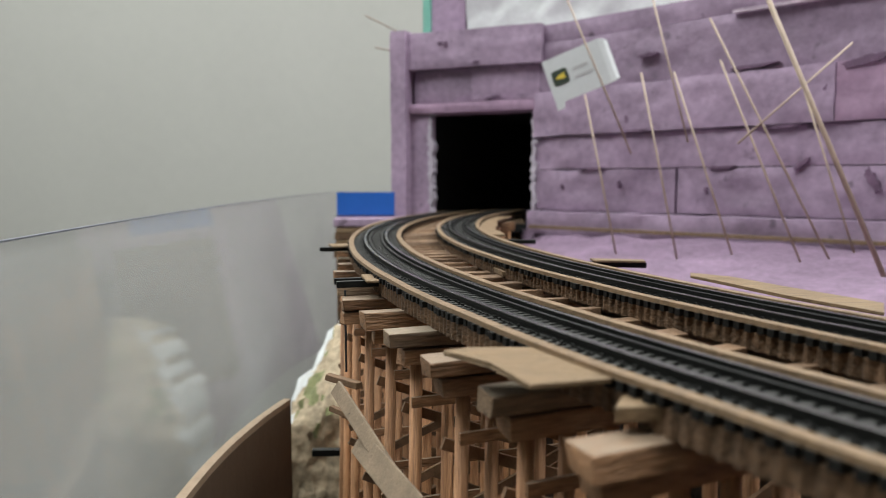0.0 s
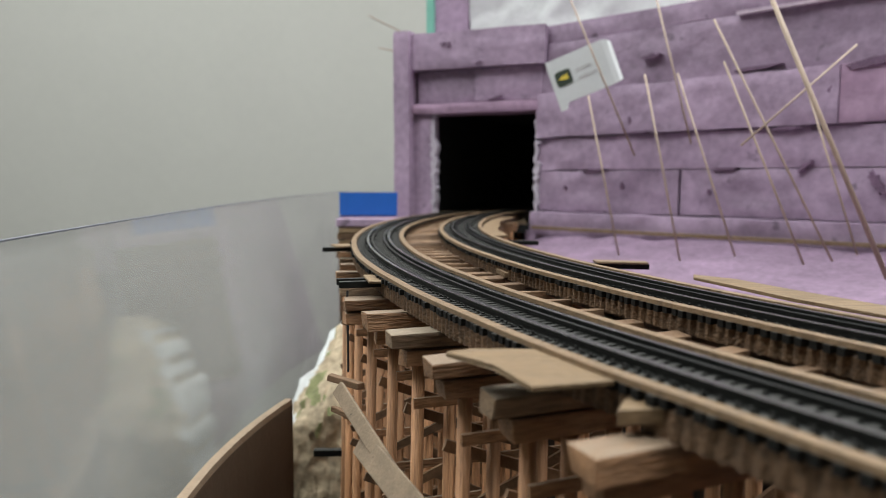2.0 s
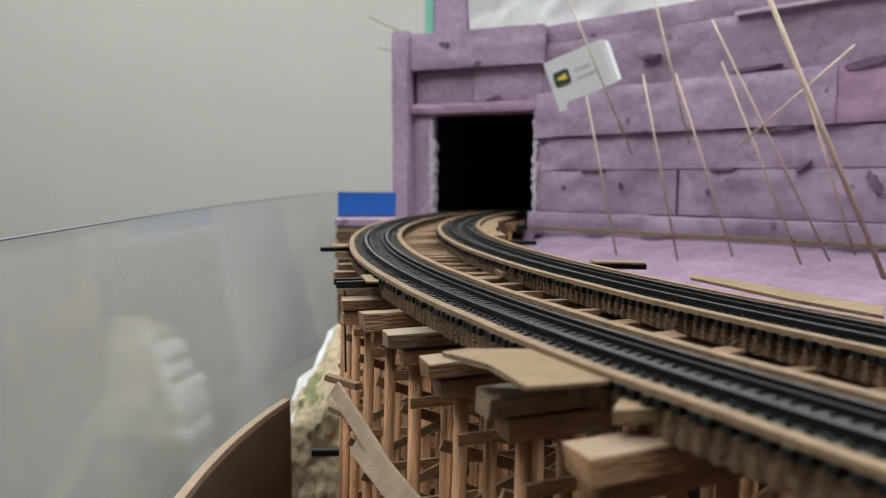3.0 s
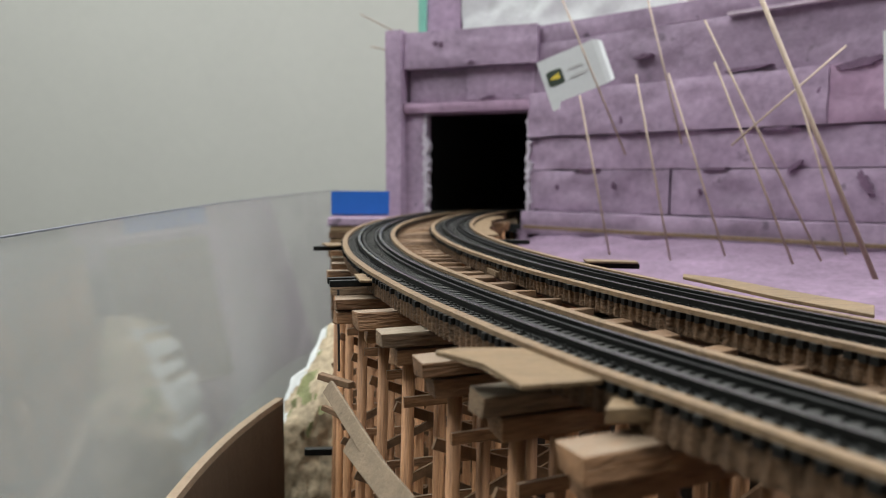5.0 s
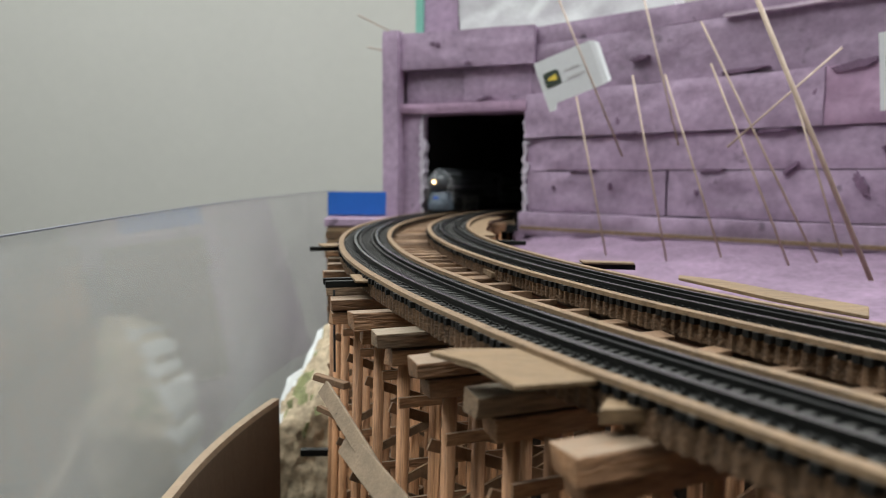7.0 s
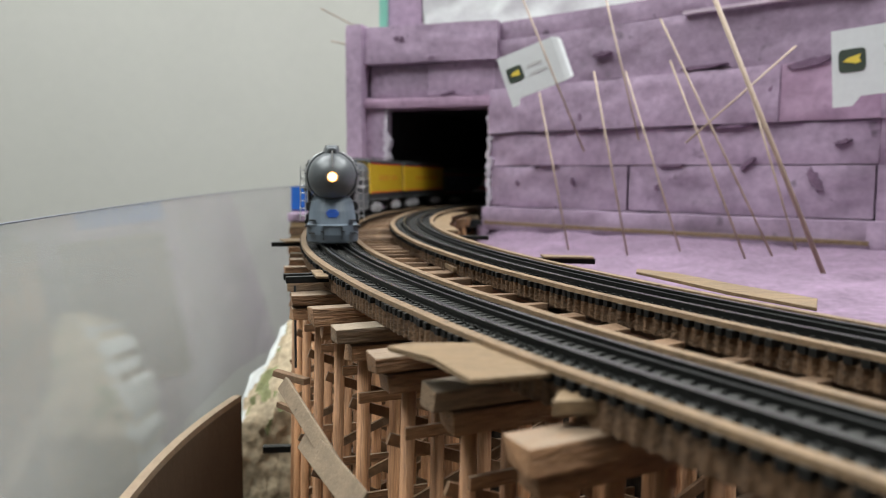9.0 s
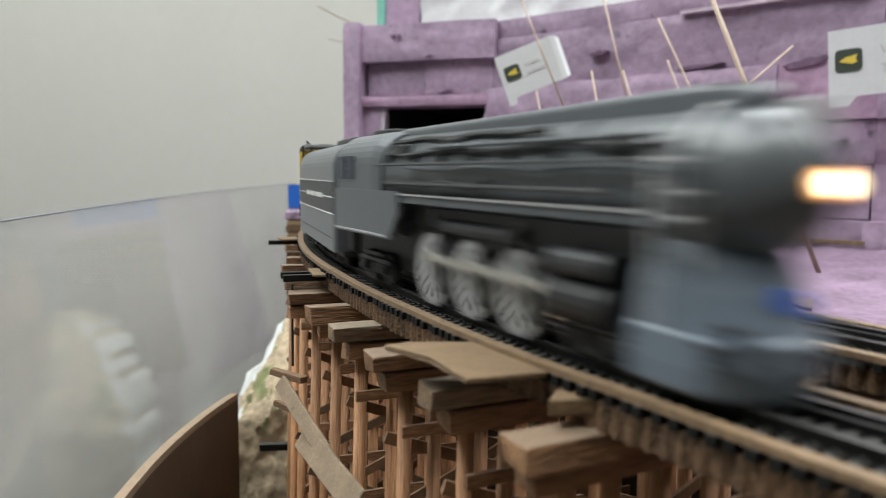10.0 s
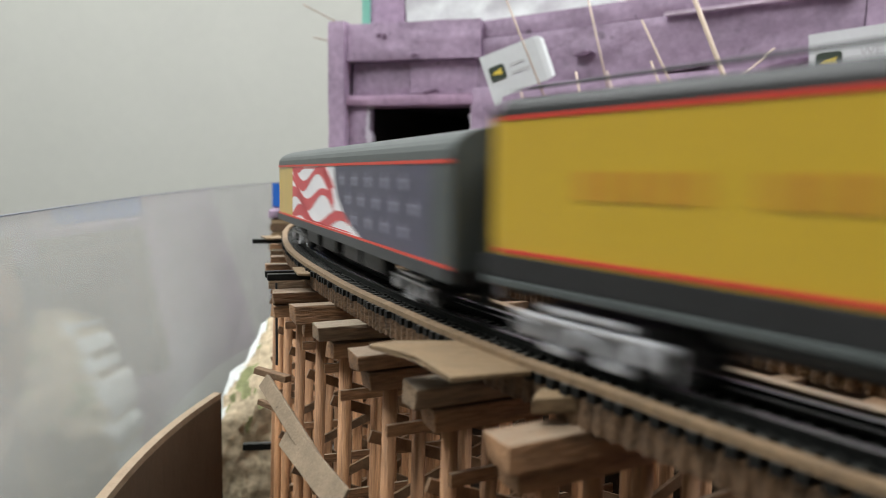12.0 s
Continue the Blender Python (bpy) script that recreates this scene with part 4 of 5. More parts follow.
def bogie(parent, x, axles, pitch, r, material, name="truck", half=0.0066):
    b = empty(name, pose(x, 0, 0))
    b.parent = parent
    for i in range(axles):
        ax = (i - (axles - 1) / 2) * pitch
        bm = bmesh.new()
        for s in (1, -1):
            rod(bm, (ax, s * 0.0038, r), (ax, s * 0.0056, r), r, 18)
        rod(bm, (ax, -0.0056, r), (ax, 0.0056, r), 0.0006, 8)
        part("wheelset", bm, BLACKM, b, "dark wheels")
    ln = (axles - 1) * pitch / 2 + r
    for s in (1, -1):
        bm = bmesh.new()
        y0, y1 = s * half - 0.0007, s * half + 0.0007
        box(bm, -ln, ln, y0, y1, r * 1.35, r * 1.62, 0.0003)
        box(bm, -ln * 0.55, ln * 0.55, y0, y1, r * 1.75, r * 2.0, 0.0002)
        for e in (-1, 1):
            rod(bm, (e * ln * 0.98, (y0 + y1) / 2, r * 0.5), (e * ln * 0.98, (y0 + y1) / 2, r * 1.6), 0.0003, 6)
        for i in range(axles):
            ax = (i - (axles - 1) / 2) * pitch
            box(bm, ax - 0.0013, ax + 0.0013, y0 - 0.0003, y1 + 0.0003, r * 0.70, r * 1.36, 0.0004)
            rod(bm, (ax, y1 if s > 0 else y0, r), (ax, (y1 + 0.0005) if s > 0 else (y0 - 0.0005), r), 0.0008, 10)
        for i in range(axles - 1):
            ax = (i - (axles - 2) / 2) * pitch
            for k in range(3):
                rod(bm, (ax - 0.0011 + k * 0.0011, (y0 + y1) / 2, r * 0.5), (ax - 0.0011 + k * 0.0011, (y0 + y1) / 2, r * 1.3), 0.0005, 6)
            box(bm, ax - 0.0018, ax + 0.0018, y0, y1, r * 0.30, r * 0.55)
        part("side_frame", bm, material, b)
    bm = box(bmesh.new(), -ln * 0.7, ln * 0.7, -half + 0.001, half - 0.001, r * 1.2, r * 1.9)
    part("bolster", bm, BLACKM, b)
    return b


LOCO_L = 0.124


def locomotive():
    t = empty("steam_locomotive")
    tagged(t, "satin grey streamlined model steam locomotive with lit headlight", "locomotive")
    zc, rb = 0.0240, 0.0083
    secs = []
    for i in range(9):
        a = radians(8 + 82 * i / 8)
        secs.append((0.0530 + 0.0094 * math.cos(a), rb * math.sin(a), zc))
    secs += [(0.030, rb + 0.0002, zc), (0.0, rb + 0.0004, zc + 0.0002), (-0.036, rb + 0.0006, zc + 0.0003)]
    bm = loft(bmesh.new(), [[(x, r * math.cos(k * math.tau / 32), z + r * math.sin(k * math.tau / 32)) for k in range(32)] for x, r, z in secs])
    boiler = part("boiler", bm, BOILER, t, smooth=True)
    for x in (0.0515, 0.030, 0.006, -0.018, -0.0345):
        bm = loft(bmesh.new(), [[(x + dx, (rb + 0.0005) * math.cos(k * math.tau / 32), zc + 0.0001 + (rb + 0.0005) * math.sin(k * math.tau / 32)) for k in range(32)] for dx in (-0.0004, 0.0004)])
        part("boiler_band", bm, LOCO, boiler)
    # finned cowl on the crown of the boiler
    cow = [(0.0555, 0.0016, 0.0290, 0.0336), (0.0535, 0.0023, 0.0300, 0.0345), (0.048, 0.0026, 0.0310, 0.0350), (0.010, 0.0032, 0.0312, 0.0344), (-0.036, 0.0036, 0.0315, 0.0340)]
    part("top_cowl", hull([(x, section(w, z0, z1, min(w * 0.8, 0.0012))) for x, w, z0, z1 in cow]), LOCO, t)
    for s in (1, -1):
        part("cowl_slot", box(bmesh.new(), 0.0380, 0.0520, s * 0.0019 - 0.0004, s * 0.0019 + 0.0004, 0.0335, 0.0346), BLACKM, t, "dark smoke slot")
    part("cowl_mouth", box(bmesh.new(), 0.0552, 0.0557, -0.0011, 0.0011, 0.0305, 0.0330), BLACKM, t, "dark mouth of the cowl")
    part("nose_fin", box(bmesh.new(), 0.0535, 0.0618, -0.00025, 0.00025, 0.0272, 0.0325, 0.0001), SILVER, t, "bright vertical fin over the headlight")
    # headlight
    part("headlight_ring", rod(bmesh.new(), (0.0605, 0, zc - 0.0002), (0.0628, 0, zc - 0.0002), 0.0018, 20), LAMPHALO, t, "glowing ring that stands for the warm headlight halo")
    part("headlight", rod(bmesh.new(), (0.0626, 0, zc - 0.0002), (0.0632, 0, zc - 0.0002), 0.0013, 20), HEADLIGHT, t, "glowing warm white headlight")
    # pilot shield
    prof = [(0.0010, 0.0084, 0.0592), (0.0016, 0.0088, 0.0598), (0.0040, 0.0089, 0.0604), (0.0072, 0.0088, 0.0604), (0.0077, 0.0083, 0.0596), (0.0120, 0.0079, 0.0584), (0.0152, 0.0073, 0.0570), (0.0172, 0.0062, 0.0550)]
    secs = []
    for z, w, x in prof:
        pts = []
        for i in range(13):
            u = -1 + 2 * i / 12
            pts.append((x - 0.0055 * abs(u) ** 2.6, w * u, z))
        pts += [(0.044, w, z), (0.044, -w, z)]
        secs.append(pts)
    pilot = part("pilot", loft(bmesh.new(), secs), LOCOBLUE, t, "pale blue-grey streamlined pilot shield")
    for z, hw in ((0.0124, 0.0015), (0.0117, 0.0021), (0.0110, 0.0021), (0.0103, 0.0015)):
        part("badge_bar", box(bmesh.new(), 0.0570, 0.0592, -hw, hw, z - 0.00025, z + 0.00025), BADGE, pilot, "blue bar of an oval badge")
    for s in (1, -1):
        part("step", box(bmesh.new(), 0.0550, 0.0575, s * 0.0084 - 0.0010, s * 0.0084 + 0.0010, 0.0066, 0.0072), LOCODK, pilot)
        part("handrail", rod(bmesh.new(), (0.0535, s * 0.0085, 0.0150), (0.0535, s * 0.0085, 0.0215), 0.0003, 6), SILVER, t)
        for z0, z1, y0, y1 in ((0.0022, 0.0068, 0.0030, 0.0033),):
            part("door_seam", box(bmesh.new(), 0.0585, 0.0602, min(s * y0, s * y1), max(s * y0, s * y1), z0, z1), LOCODK, pilot)
        lad = bmesh.new()
        for y in (0.0094, 0.0112):
            rod(lad, (0.0490, s * y, 0.0085), (0.0490, s * y * 0.97, 0.0275), 0.00022, 6)
        for i in range(7):
            rod(lad, (0.0490, s * 0.0093, 0.0100 + i * 0.0027), (0.0490, s * 0.0112, 0.0100 + i * 0.0027), 0.0002, 5)
        part("ladder", lad, SILVER, t, "thin bright side ladder")
        part("edge_line", box(bmesh.new(), -0.058, 0.0480, s * 0.0101 - 0.0002, s * 0.0101 + 0.0002, 0.0203, 0.0206), SILVER, t, "thin bright line along the running board")
        part("door_handle", box(bmesh.new(), 0.0578, 0.0604, s * 0.0035 - 0.0006, s * 0.0035 + 0.0006, 0.0050, 0.0054), LOCODK, pilot)
    part("door_seam", box(bmesh.new(), 0.0590, 0.0606, -0.0033, 0.0033, 0.0068, 0.0071), LOCODK, pilot)
    # fittings along the boiler
    for s in (1, -1):
        for x0, x1, a, r, m in ((-0.033, 0.0495, 28, 0.00045, LOCODK), (-0.033, 0.022, 48, 0.0006, BLACKM), (-0.020, 0.0495, 8, 0.0004, LOCO), (-0.030, 0.010, -8, 0.0007, BLACKM)):
            bm = bmesh.new()
            pts = []
            for i in range(9):
                x = x0 + (x1 - x0) * i / 8
                aa = radians(a + 2.5 * math.sin(i * 1.9 + a))
                pts.append((x, s * (rb + 0.0010) * math.cos(aa), zc + (rb + 0.0010) * math.sin(aa)))
            part("boiler_pipe", tube(bm, pts, r), m, boiler)
        for i in range(7):
            x, aa = -0.030 + 0.0115 * i, radians(20)
            part("stanchion", box(bmesh.new(), x - 0.0004, x + 0.0004, s * (rb + 0.0009) * math.cos(aa) - 0.0006, s * (rb + 0.0009) * math.cos(aa) + 0.0006, zc + 0.0026, zc + 0.0041), BLACKM, boiler)
        for x, z, w in ((0.040, 0.0285, 0.0022), (0.022, 0.0292, 0.0030), (-0.004, 0.0296, 0.0026), (-0.026, 0.0292, 0.0030)):
            part("access_cover", box(bmesh.new(), x - w, x + w, s * 0.0078 - 0.0009, s * 0.0078 + 0.0009, z - 0.0010, z + 0.0010, 0.0002), LOCODK, boiler)
        ring = bmesh.new()
        arcs = [(0.0508, s * (rb + 0.0008) * math.cos(radians(q)), zc + (rb + 0.0008) * math.sin(radians(q))) for q in range(-50, 71, 12)]
        part("smokebox_rail", tube(ring, arcs, 0.00025), SILVER, boiler, "thin bright rail round the smokebox")
        for z in (0.0200, 0.0228, 0.0262):
            part("step", box(bmesh.new(), 0.0512, 0.0540, s * 0.0100 - 0.0012, s * 0.0100 + 0.0012, z - 0.0002, z + 0.0002), SILVER, t)
        for z, y0, y1 in ((0.0090, 0.0058, 0.0080), (0.0046, 0.0060, 0.0082)):
            part("grab_iron", box(bmesh.new(), 0.0560, 0.0590, min(s * y0, s * y1), max(s * y0, s * y1), z - 0.0002, z + 0.0002), LOCODK, pilot)
        for x in (0.0215, 0.0065, -0.0085):
            part("brake_hanger", box(bmesh.new(), x - 0.0006, x + 0.0006, s * 0.0078 - 0.0004, s * 0.0078 + 0.0004, 0.0030, 0.0145, 0.0002), LOCODK, t)
        part("reversing_link", rod(bmesh.new(), (-0.0100, s * 0.0086, 0.0150), (-0.0100, s * 0.0086, 0.0190), 0.0006, 8), LOCODK, t)
        part("radius_rod", rod(bmesh.new(), (0.0120, s * 0.0086, 0.0130), (0.0200, s * 0.0086, 0.0178), 0.0005, 8), LOCODK, t)
    # running boards, lines and skirts
    for s in (1, -1):
        part("running_board", box(bmesh.new(), -0.036, 0.0500, s * 0.0093 - 0.0006, s * 0.0093 + 0.0006, 0.0188, 0.0203, 0.0002), LOCO, t)
        part("handrail", rod(bmesh.new(), (-0.034, s * 0.0102, 0.0262), (0.048, s * 0.0100, 0.0262), 0.00028, 6), LOCODK, t)
        part("pipe", rod(bmesh.new(), (-0.030, s * 0.0100, 0.0225), (0.040, s * 0.0098, 0.0225), 0.0004, 6), LOCODK, t)
        part("pipe", rod(bmesh.new(), (-0.010, s * 0.0090, 0.0292), (0.047, s * 0.0080, 0.0292), 0.0005, 6), LOCO, t)
        part("skirt", hull([(-0.0610, [(s * 0.0098, 0.0112), (s * 0.0104, 0.0112), (s * 0.0104, 0.0210), (s * 0.0098, 0.0210)]), (-0.027, [(s * 0.0098, 0.0112), (s * 0.0104, 0.0112), (s * 0.0104, 0.0210), (s * 0.0098, 0.0210)]), (-0.0225, [(s * 0.0098, 0.0165), (s * 0.0104, 0.0165), (s * 0.0104, 0.0210), (s * 0.0098, 0.0210)])]), LOCO, t)
        part("stripe", box(bmesh.new(), -0.0605, -0.029, s * 0.01050 - 0.0001, s * 0.01050 + 0.0001, 0.0116, 0.0120), SILVER, t, "thin silver line")
        part("cylinder", rod(bmesh.new(), (0.0270, s * 0.0070, 0.0080), (0.0400, s * 0.0070, 0.0080), 0.0030, 16), BLACKM, t)
        part("valve_chest", rod(bmesh.new(), (0.0275, s * 0.0078, 0.0130), (0.0395, s * 0.0078, 0.0130), 0.0019, 14), LOCODK, t)
        part("crosshead_guide", box(bmesh.new(), 0.0200, 0.0275, s * 0.0088 - 0.0004, s * 0.0088 + 0.0004, 0.0088, 0.0095), STEEL, t)
        part("injector", rod(bmesh.new(), (-0.034, s * 0.0075, 0.0135), (-0.024, s * 0.0075, 0.0135), 0.0016, 10), LOCODK, t)
        part("air_tank", rod(bmesh.new(), (-0.008, s * 0.0070, 0.0152), (0.018, s * 0.0070, 0.0152), 0.0013, 10), LOCODK, t)
    part("frame", box(bmesh.new(), -0.060, 0.050, -0.0042, 0.0042, 0.0040, 0.0165), BLACKM, t)
    part("underframe", box(bmesh.new(), -0.060, 0.046, -0.0066, 0.0066, 0.0145, 0.0180), BLACKM, t)
    # cab
    cab = part("cab", hull([(x, section(w, 0.0205, z1, 0.0070, 8)) for x, w, z1 in ((-0.034, 0.0092, 0.0330), (-0.038, 0.0098, 0.0336), (-0.0605, 0.0098, 0.0334))]), LOCO, t)
    for s in (1, -1):
        for x, hw in ((-0.0570, 0.0021), (-0.0515, 0.0021)):
            part("cab_window", box(bmesh.new(), x - hw, x + hw, s * 0.0099 - 0.0002, s * 0.0099 + 0.0002, 0.0232, 0.0284), WINDOW, cab, "dark blue cab glazing")
    part("cab_roof_hatch", box(bmesh.new(), -0.054, -0.043, -0.0032, 0.0032, 0.0330, 0.0345, 0.0004), LOCODK, cab)
    bogie(t, 0.0345, 2, 0.0105, 0.0030, LOCODK, "leading_truck", 0.0058)
    bogie(t, -0.0440, 2, 0.0110, 0.0036, BLACKM, "trailing_truck", 0.0066)
    wheels, rods = [], []
    for x in (0.0165, 0.0015, -0.0135):
        for s in (1, -1):
            wheels.append((flange_wheel(t, "driving_wheel", x, s * 0.0062, 0.0067, WHEELP, 0.0019, 14), x, s))
    for s in (1, -1):
        bm = bmesh.new()
        box(bm, -0.0158, 0.0158, -0.0003, 0.0003, -0.0007, 0.0007, 0.0002)
        for x in (-0.015, 0, 0.015):
            rod(bm, (x, -0.0005, 0), (x, 0.0005, 0), 0.0013, 12)
        rods.append((part("side_rod", bm, STEEL, t, "bright steel side rod"), 0.0015, s))
        bm = bmesh.new()
        box(bm, 0.0, 0.0240, -0.0003, 0.0003, -0.0006, 0.0006, 0.0002)
        rods.append((part("main_rod", bm, STEEL, t, "bright steel main rod"), 0.0015, s * 1.08))
    return t, wheels, rods


TENDER_L = 0.091


def tender():
    t = empty("locomotive_tender")
    tagged(t, "grey streamlined model tender with white lining", "tender")
    h = TENDER_L / 2 - 0.0030
    hf = h - 0.0035
    ends = ((-h, 0.0008), (-h + 0.0008, 0), (hf - 0.0008, 0), (hf, 0.0008))
    body = part("body", hull([(x, section(0.0098 - d, 0.0042, 0.0325 - d, 0.0062, 8)) for x, d in ends]), LOCO, t, smooth=False)
    part("coal_bunker", box(bmesh.new(), h - 0.030, h - 0.004, -0.0050, 0.0050, 0.0318, 0.0338, 0.0006), LOCODK, t)
    part("gangway", box(bmesh.new(), hf, h + 0.0045, -0.0066, 0.0066, 0.0050, 0.0295, 0.0008), BLACKM, t, "black flexible gangway cover")
    for s in (1, -1):
        part("stripe_band", box(bmesh.new(), -h + 0.001, hf - 0.001, s * 0.00985 - 0.0001, s * 0.00985 + 0.0001, 0.0140, 0.0224), LOCODK, body, "darker grey band")
        for z in (0.0224, 0.0183, 0.0140):
            part("white_line", box(bmesh.new(), -h + 0.001, hf - 0.001, s * 0.0100 - 0.0001, s * 0.0100 + 0.0001, z - 0.0001, z + 0.0001), WHITE, body, "thin white line")
        x = -0.018
        for n in (0.008, 0.010, 0.016):
            k = int(n / 0.0022)
            for q in range(k):
                part("lettering_bar", box(bmesh.new(), x + n * q / k, x + n * (q + 0.6) / k, s * 0.01012 - 0.0001, s * 0.01012 + 0.0001, 0.0177, 0.0190), WHITE, body, "white lettering as plain bars")
            x += n + 0.002
        part("hatch_line", box(bmesh.new(), -h + 0.004, hf - 0.004, s * 0.00985 - 0.0001, s * 0.00985 + 0.0001, 0.0075, 0.0077), LOCODK, body)
    part("underframe", box(bmesh.new(), -h + 0.003, h - 0.003, -0.0075, 0.0075, 0.0030, 0.0045), BLACKM, t)
    bogie(t, h - 0.019, 3, 0.0085, 0.0029, BLACKM)
    bogie(t, -h + 0.019, 3, 0.0085, 0.0029, BLACKM)
    return t


WATER_L = 0.104


def water_tender():
    t = empty("water_tender")
    tagged(t, "yellow model water tender with red lining and dark roof", "tender", "yellow tenders")
    h = WATER_L / 2 - 0.003
    ends = [(e * (h - 0.0028 + 0.0028 * math.sin(a)), 0.0028 * (1 - math.cos(a))) for e, angles in ((-1, (1.5, 1.1, 0.7, 0.35, 0)), (1, (0, 0.35, 0.7, 1.1, 1.5))) for a in angles]
    body = part("body", hull([(x, section(0.0097 - d, 0.0124, 0.0329 - d * 0.3, 0.0012, 5, 0.0010)) for x, d in ends]), YELLOW, t)
    part("roof", hull([(x, section(0.0096 - d, 0.0324, 0.0351 - d * 0.4, 0.0024)) for x, d in ends]), BLACKM, t)
    for s in (1, -1):
        for z in (0.0322, 0.0138):
            part("red_line", box(bmesh.new(), -h + 0.003, h - 0.003, s * 0.00975 - 0.0001, s * 0.00975 + 0.0001, z - 0.0003, z + 0.0003), RED, body, "thin red line")
        x = -0.030
        for n, count in ((0.0195, 5), (0.030, 7)):
            for q in range(count):
                part("lettering_bar", box(bmesh.new(), x + n * q / count, x + n * (q + 0.7) / count, s * 0.00978 - 0.0001, s * 0.00978 + 0.0001, 0.0214, 0.0249), LETTER, body, "red lettering as plain bars")
            x += n + 0.006
        part("sill", box(bmesh.new(), -h, h, s * 0.0090 - 0.0007, s * 0.0090 + 0.0007, 0.0098, 0.0131, 0.0002), BLACKM, t)
        part("running_board", box(bmesh.new(), -h, h, s * 0.0094 - 0.0006, s * 0.0094 + 0.0006, 0.0087, 0.0098, 0.0002), ROOFG, t)
        part("roof_rail", rod(bmesh.new(), (-h + 0.004, s * 0.0070, 0.0364), (h - 0.004, s * 0.0070, 0.0364), 0.00025, 6), BLACKM, t)
        for i in range(6):
            x = -h + 0.004 + (2 * h - 0.008) * i / 5
            part("rail_post", rod(bmesh.new(), (x, s * 0.0070, 0.0335), (x, s * 0.0070, 0.0364), 0.00022, 6), BLACKM, t)
    part("frame", box(bmesh.new(), -h + 0.001, h - 0.001, -0.0080, 0.0080, 0.0085, 0.0130), BLACKM, t)
    for e in (1, -1):
        for s in (1, -1):
            bm = bmesh.new()
            for y in (0.0050, 0.0082):
                rod(bm, (e * (h + 0.0008), s * y, 0.0110), (e * (h + 0.0008), s * y, 0.0345), 0.0003, 6)
            for i in range(8):
                z = 0.0130 + i * 0.0028
                rod(bm, (e * (h + 0.0008), s * 0.0050, z), (e * (h + 0.0008), s * 0.0082, z), 0.00022, 5)
            part("ladder", bm, BLACKM, t)
        part("end_panel", box(bmesh.new(), min(e * h, e * (h + 0.0005)), max(e * h, e * (h + 0.0005)), -0.0082, 0.0082, 0.0150, 0.0330), YELLOW, t)
        part("end_platform", box(bmesh.new(), min(e * h, e * (h + 0.003)), max(e * h, e * (h + 0.003)), -0.0085, 0.0085, 0.0105, 0.0125), BLACKM, t)
        part("coupler", box(bmesh.new(), min(e * h, e * (h + 0.0035)), max(e * h, e * (h + 0.0035)), -0.0012, 0.0012, 0.0060, 0.0082), BLACKM, t)
    for x in (-0.02, 0.02):
        part("hatch", rod(bmesh.new(), (x, 0, 0.0340), (x, 0, 0.0359), 0.0032, 14), ROOFG, t)
    part("walkway", box(bmesh.new(), -h + 0.004, h - 0.004, -0.0025, 0.0025, 0.0348, 0.0353), BLACKM, t)
    part("reservoir", rod(bmesh.new(), (-0.010, -0.0060, 0.0078), (0.010, -0.0060, 0.0078), 0.0016, 12), LOCODK, t)
    bogie(t, h - 0.020, 3, 0.0100, 0.0036, TRUCK, half=0.0087)
    bogie(t, -h + 0.020, 3, 0.0100, 0.0036, TRUCK, half=0.0087)
    return t


COACH_L = 0.170


def star(x, z, y, s, r=0.0014):
    bm = bmesh.new()
    ring = []
    for q in range(10):
        rr, a = (r if q % 2 == 0 else r * 0.42), math.tau * q / 10 + math.pi / 2
        ring.append(bm.verts.new((x + rr * math.cos(a), y + s * 0.00022, z + rr * math.sin(a))))
    ex = bmesh.ops.extrude_face_region(bm, geom=[bm.faces.new(ring)])
    bmesh.ops.translate(bm, vec=(0, -s * 0.00015, 0), verts=[v for v in ex["geom"] if isinstance(v, bmesh.types.BMVert)])
    bmesh.ops.recalc_face_normals(bm, faces=bm.faces)
    return bm


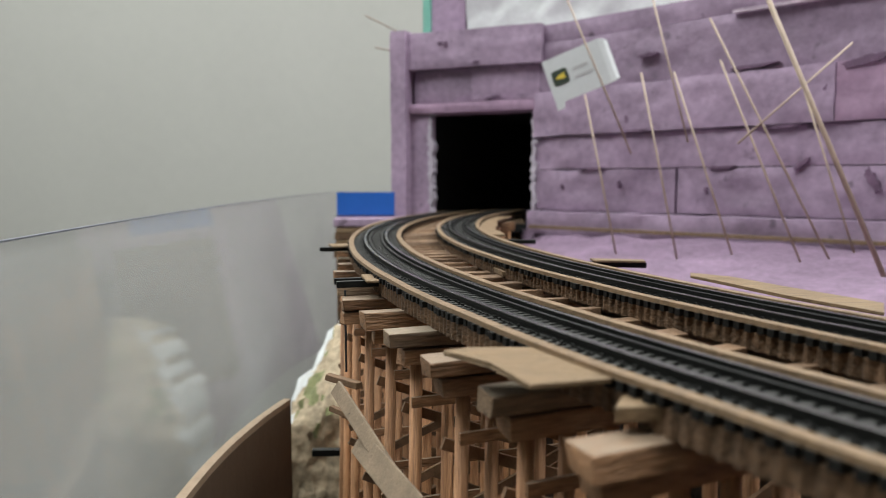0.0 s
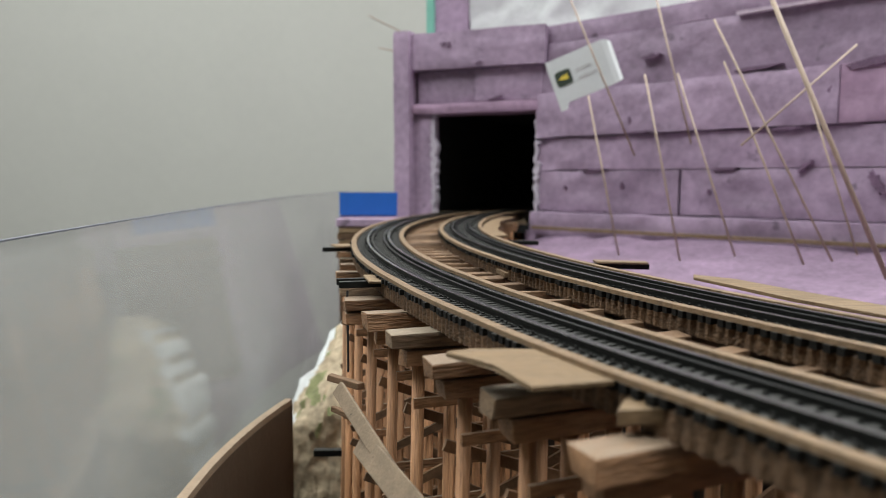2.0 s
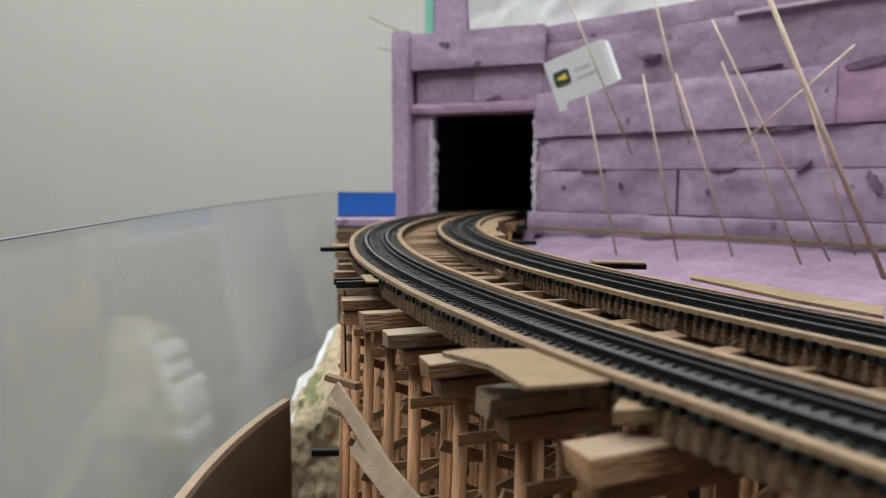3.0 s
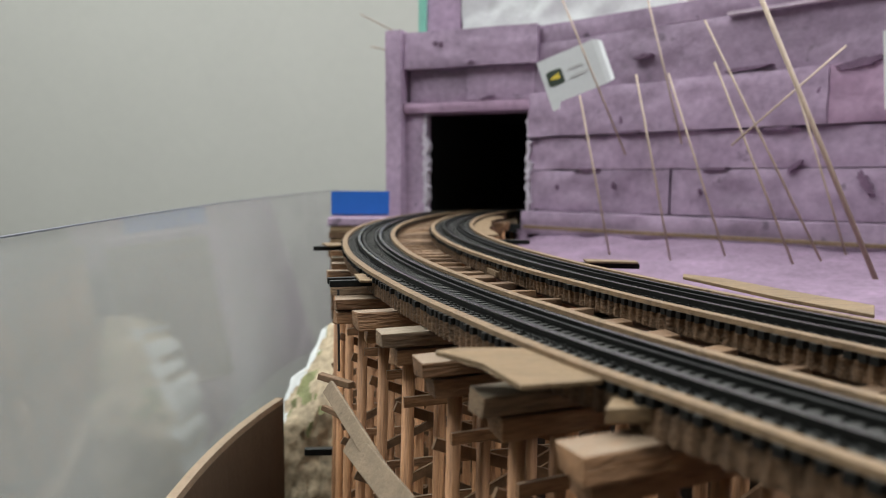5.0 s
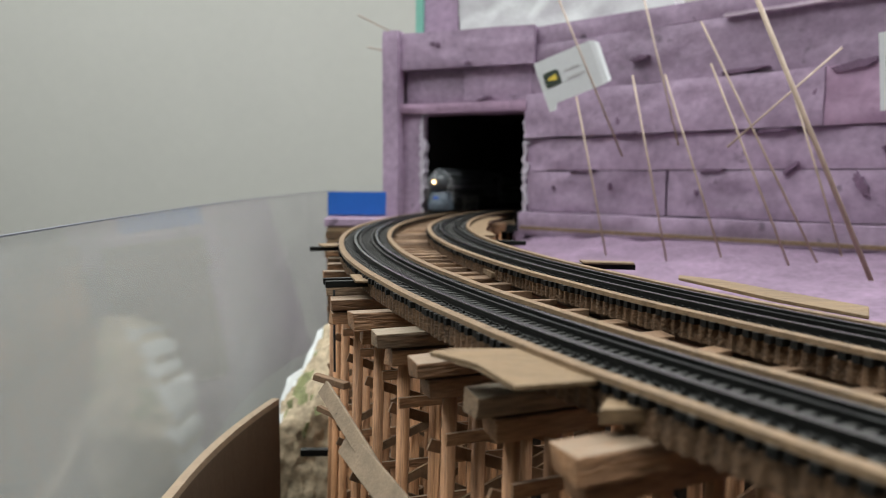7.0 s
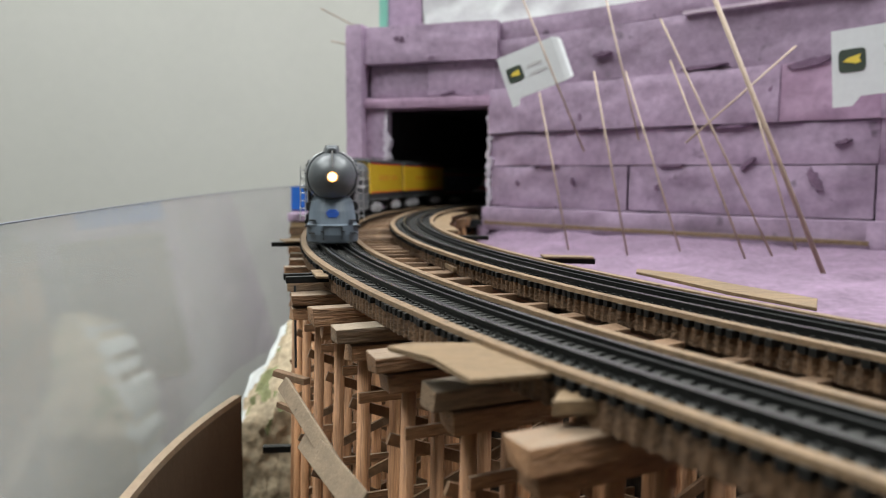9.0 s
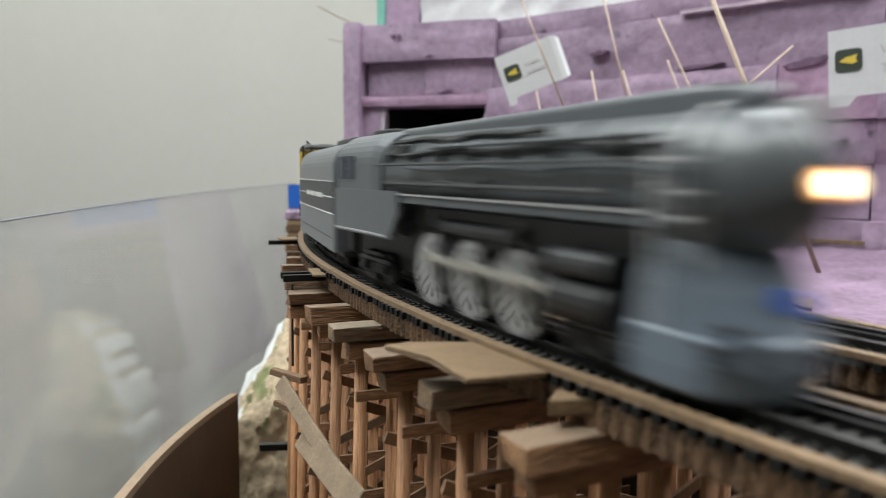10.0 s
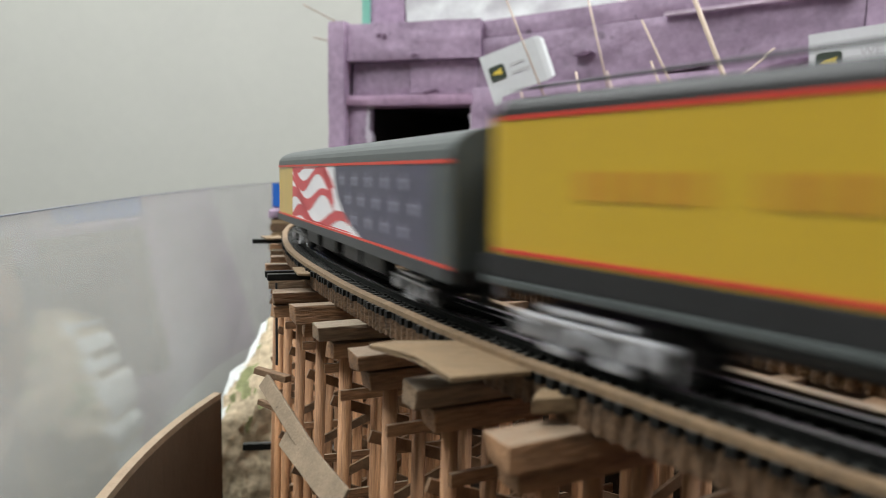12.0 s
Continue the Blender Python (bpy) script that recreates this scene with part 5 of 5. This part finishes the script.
def coach():
    t = empty("passenger_car")
    tagged(t, "grey-roofed model passenger car with a flag painted on its side", "passenger car")
    h = COACH_L / 2 - 0.002
    body = part("body", hull([(x, section(0.0097, 0.0095, 0.0268, 0.0008)) for x in (-h, h)]), YELLOW, t)
    rs = []
    for x in (-h, h):
        rs.append((x, [(-0.0099, 0.0266)] + [(0.0099 * math.cos(radians(180 - 180 * i / 16)), 0.0268 + 0.0052 * math.sin(radians(180 * i / 16)) ** 0.8) for i in range(17)] + [(0.0099, 0.0266)]))
    part("roof", hull(rs), ROOFG, t, smooth=False)
    for e in (1, -1):
        part("end_wall", box(bmesh.new(), min(e * h, e * (h + 0.0008)), max(e * h, e * (h + 0.0008)), -0.0096, 0.0096, 0.0095, 0.0285), ROOFG, t, "dark grey end wall")
        part("diaphragm", box(bmesh.new(), min(e * h, e * (h + 0.0025)), max(e * h, e * (h + 0.0025)), -0.0042, 0.0042, 0.0085, 0.0260), BLACKM, t)
    xs0, xs1 = -h + 0.028, h - 0.0085
    for s in (1, -1):
        y = s * 0.00975
        for z in (0.0264, 0.0099):
            part("red_line", box(bmesh.new(), -h, h, y - 0.0001 + s * 0.0002, y + 0.0001 + s * 0.0002, z - 0.0003, z + 0.0003), RED, body, "thin red line")
        xm = xs0 + (xs1 - xs0) * 0.46
        part("flag_white", box(bmesh.new(), xs0, xs1, y - 0.00010, y + 0.00010, 0.0102, 0.0261), FLAGWHITE, body, "white ground of the flag")
        # the dark field, with a curved lower edge
        edge = [(xm, 0.0261), (xm + 0.001, 0.0225), (xm + 0.004, 0.0185), (xm + 0.010, 0.0150), (xm + 0.018, 0.0122), (xm + 0.026, 0.0102), (xs1, 0.0102), (xs1, 0.0261)]
        part("flag_navy", loft(bmesh.new(), [[(x, y + s * d, z) for x, z in edge] for d in (0.00004, 0.00018)]), FLAGBLUE, body, "dark blue field of the flag")
        for k in range(5):
            up, dn = [], []
            n = 18
            for i in range(n + 1):
                u = i / n
                x = xs0 + (xm + 0.016 * (k < 2) - xs0) * u
                zz = 0.0062 + 0.0050 * k + 0.0036 * math.sin(u * 7.5 + k * 0.9) - 0.0045 * (u - 0.5)
                wdt = 0.0027 + 0.0009 * math.sin(u * 9 + k * 2)
                if u > 0.985 or min(0.0260, zz + wdt) - max(0.0103, zz) < 0.0003:
                    zz, wdt = min(0.0255, max(0.0104, zz)), 0.0003
                up.append((x, y + s * 0.00016, min(0.0260, zz + wdt)))
                dn.append((x, y + s * 0.00016, max(0.0103, zz)))
            secs = [[p, q, (q[0], q[1] - s * 0.0001, q[2]), (p[0], p[1] - s * 0.0001, p[2])] for p, q in zip(up, dn)]
            part("flag_stripe", loft(bmesh.new(), secs), FLAGRED, body, "waving red stripe")
        for i in range(5):
            for k in range(3):
                x, z = xm + 0.0085 + (xs1 - xm - 0.011) * (i + 0.5 * (k % 2)) / 5, 0.0140 + 0.0044 * k
                if x > xm + 0.024 - 0.0016 * (z - 0.010) / 0.001:
                    part("star", star(x, z, y, s, 0.0020), STAR, body, "pale five-pointed star")
        part("end_panel", box(bmesh.new(), xs1, h, y - 0.00012, y + 0.00012, 0.0102, 0.0261), ROOFG, body, "grey panel beside the car end")
        part("sill", box(bmesh.new(), -h, h, y - 0.0006, y + 0.0001, 0.0076, 0.0097), LOCODK, t)
        for x in (-0.030, -0.008, 0.016, 0.034):
            part("underfloor_box", box(bmesh.new(), x - 0.008, x + 0.008, s * 0.0065 - 0.0018, s * 0.0065 + 0.0018, 0.0035, 0.0082, 0.0003), BLACKM, t)
    part("frame", box(bmesh.new(), -h + 0.002, h - 0.002, -0.0075, 0.0075, 0.0070, 0.0096), BLACKM, t)
    bogie(t, h - 0.026, 2, 0.0150, 0.0029, TRUCK, half=0.0068)
    bogie(t, -h + 0.026, 2, 0.0150, 0.0029, TRUCK, half=0.0068)
    return t


LOCOMOTIVE, DRIVERS, RODS = locomotive()
TENDER = tender()
WATER_A = water_tender()
WATER_B = copy_thing(WATER_A, pose(0, 0, 0))
COACH = coach()

# way of the headlight along the arc, in metres, counted back into the tunnel
WAY_T = (0.0, 6.0, 7.2, 8.6, 9.2, 9.9, 10.5, 11.5, 12.0)
WAY_S = (1.380, 0.378, 0.178, -0.050, -0.167, -0.3015, -0.4126, -0.596, -0.6955)


def headlight_way(t):
    return sum(float(np.interp(t + d, WAY_T, WAY_S, left=WAY_S[0] - 0.167 * (t + d), right=None)) if t + d <= 12 else WAY_S[-1] - 0.197 * (t + d - 12) for d in (-0.3, -0.15, 0.0, 0.15, 0.3)) / 5


def car_pose(s_mid, half):
    a, b = arc(-(s_mid + half) / R_OUT, R_OUT), arc(-(s_mid - half) / R_OUT, R_OUT)
    m, _ = beam_matrix(a, b)
    m.translation = (a + b) / 2
    return m


def motions():
    times = [i * 0.2 for i in range(61)]
    back = 0.0
    for ob, length, half in ((LOCOMOTIVE, LOCO_L, 0.036), (TENDER, TENDER_L, 0.024), (WATER_A, WATER_L, 0.032), (WATER_B, WATER_L, 0.032), (COACH, COACH_L, 0.057)):
        walk(ob, [(t, car_pose(headlight_way(t) + back + length / 2, half)) for t in times])
        back += length
    fine = [i / 30 for i in range(361)]
    turn = [headlight_way(t) / 0.0067 for t in fine]
    for wh, x, s in DRIVERS:
        walk(wh, [(t, Matrix.Translation((x, s * 0.0062, 0.0067)) @ Matrix.Rotation(-a + (0.0 if s > 0 else math.pi / 2), 4, "Y")) for t, a in zip(fine, turn)])
    for ob, x, s in RODS:
        q = 0.0 if s > 0 else math.pi / 2
        walk(ob, [(t, Matrix.Translation((x + 0.0030 * math.cos(-a + q), s * 0.0083, 0.0067 - 0.0030 * math.sin(-a + q)))) for t, a in zip(fine, turn)])


motions()
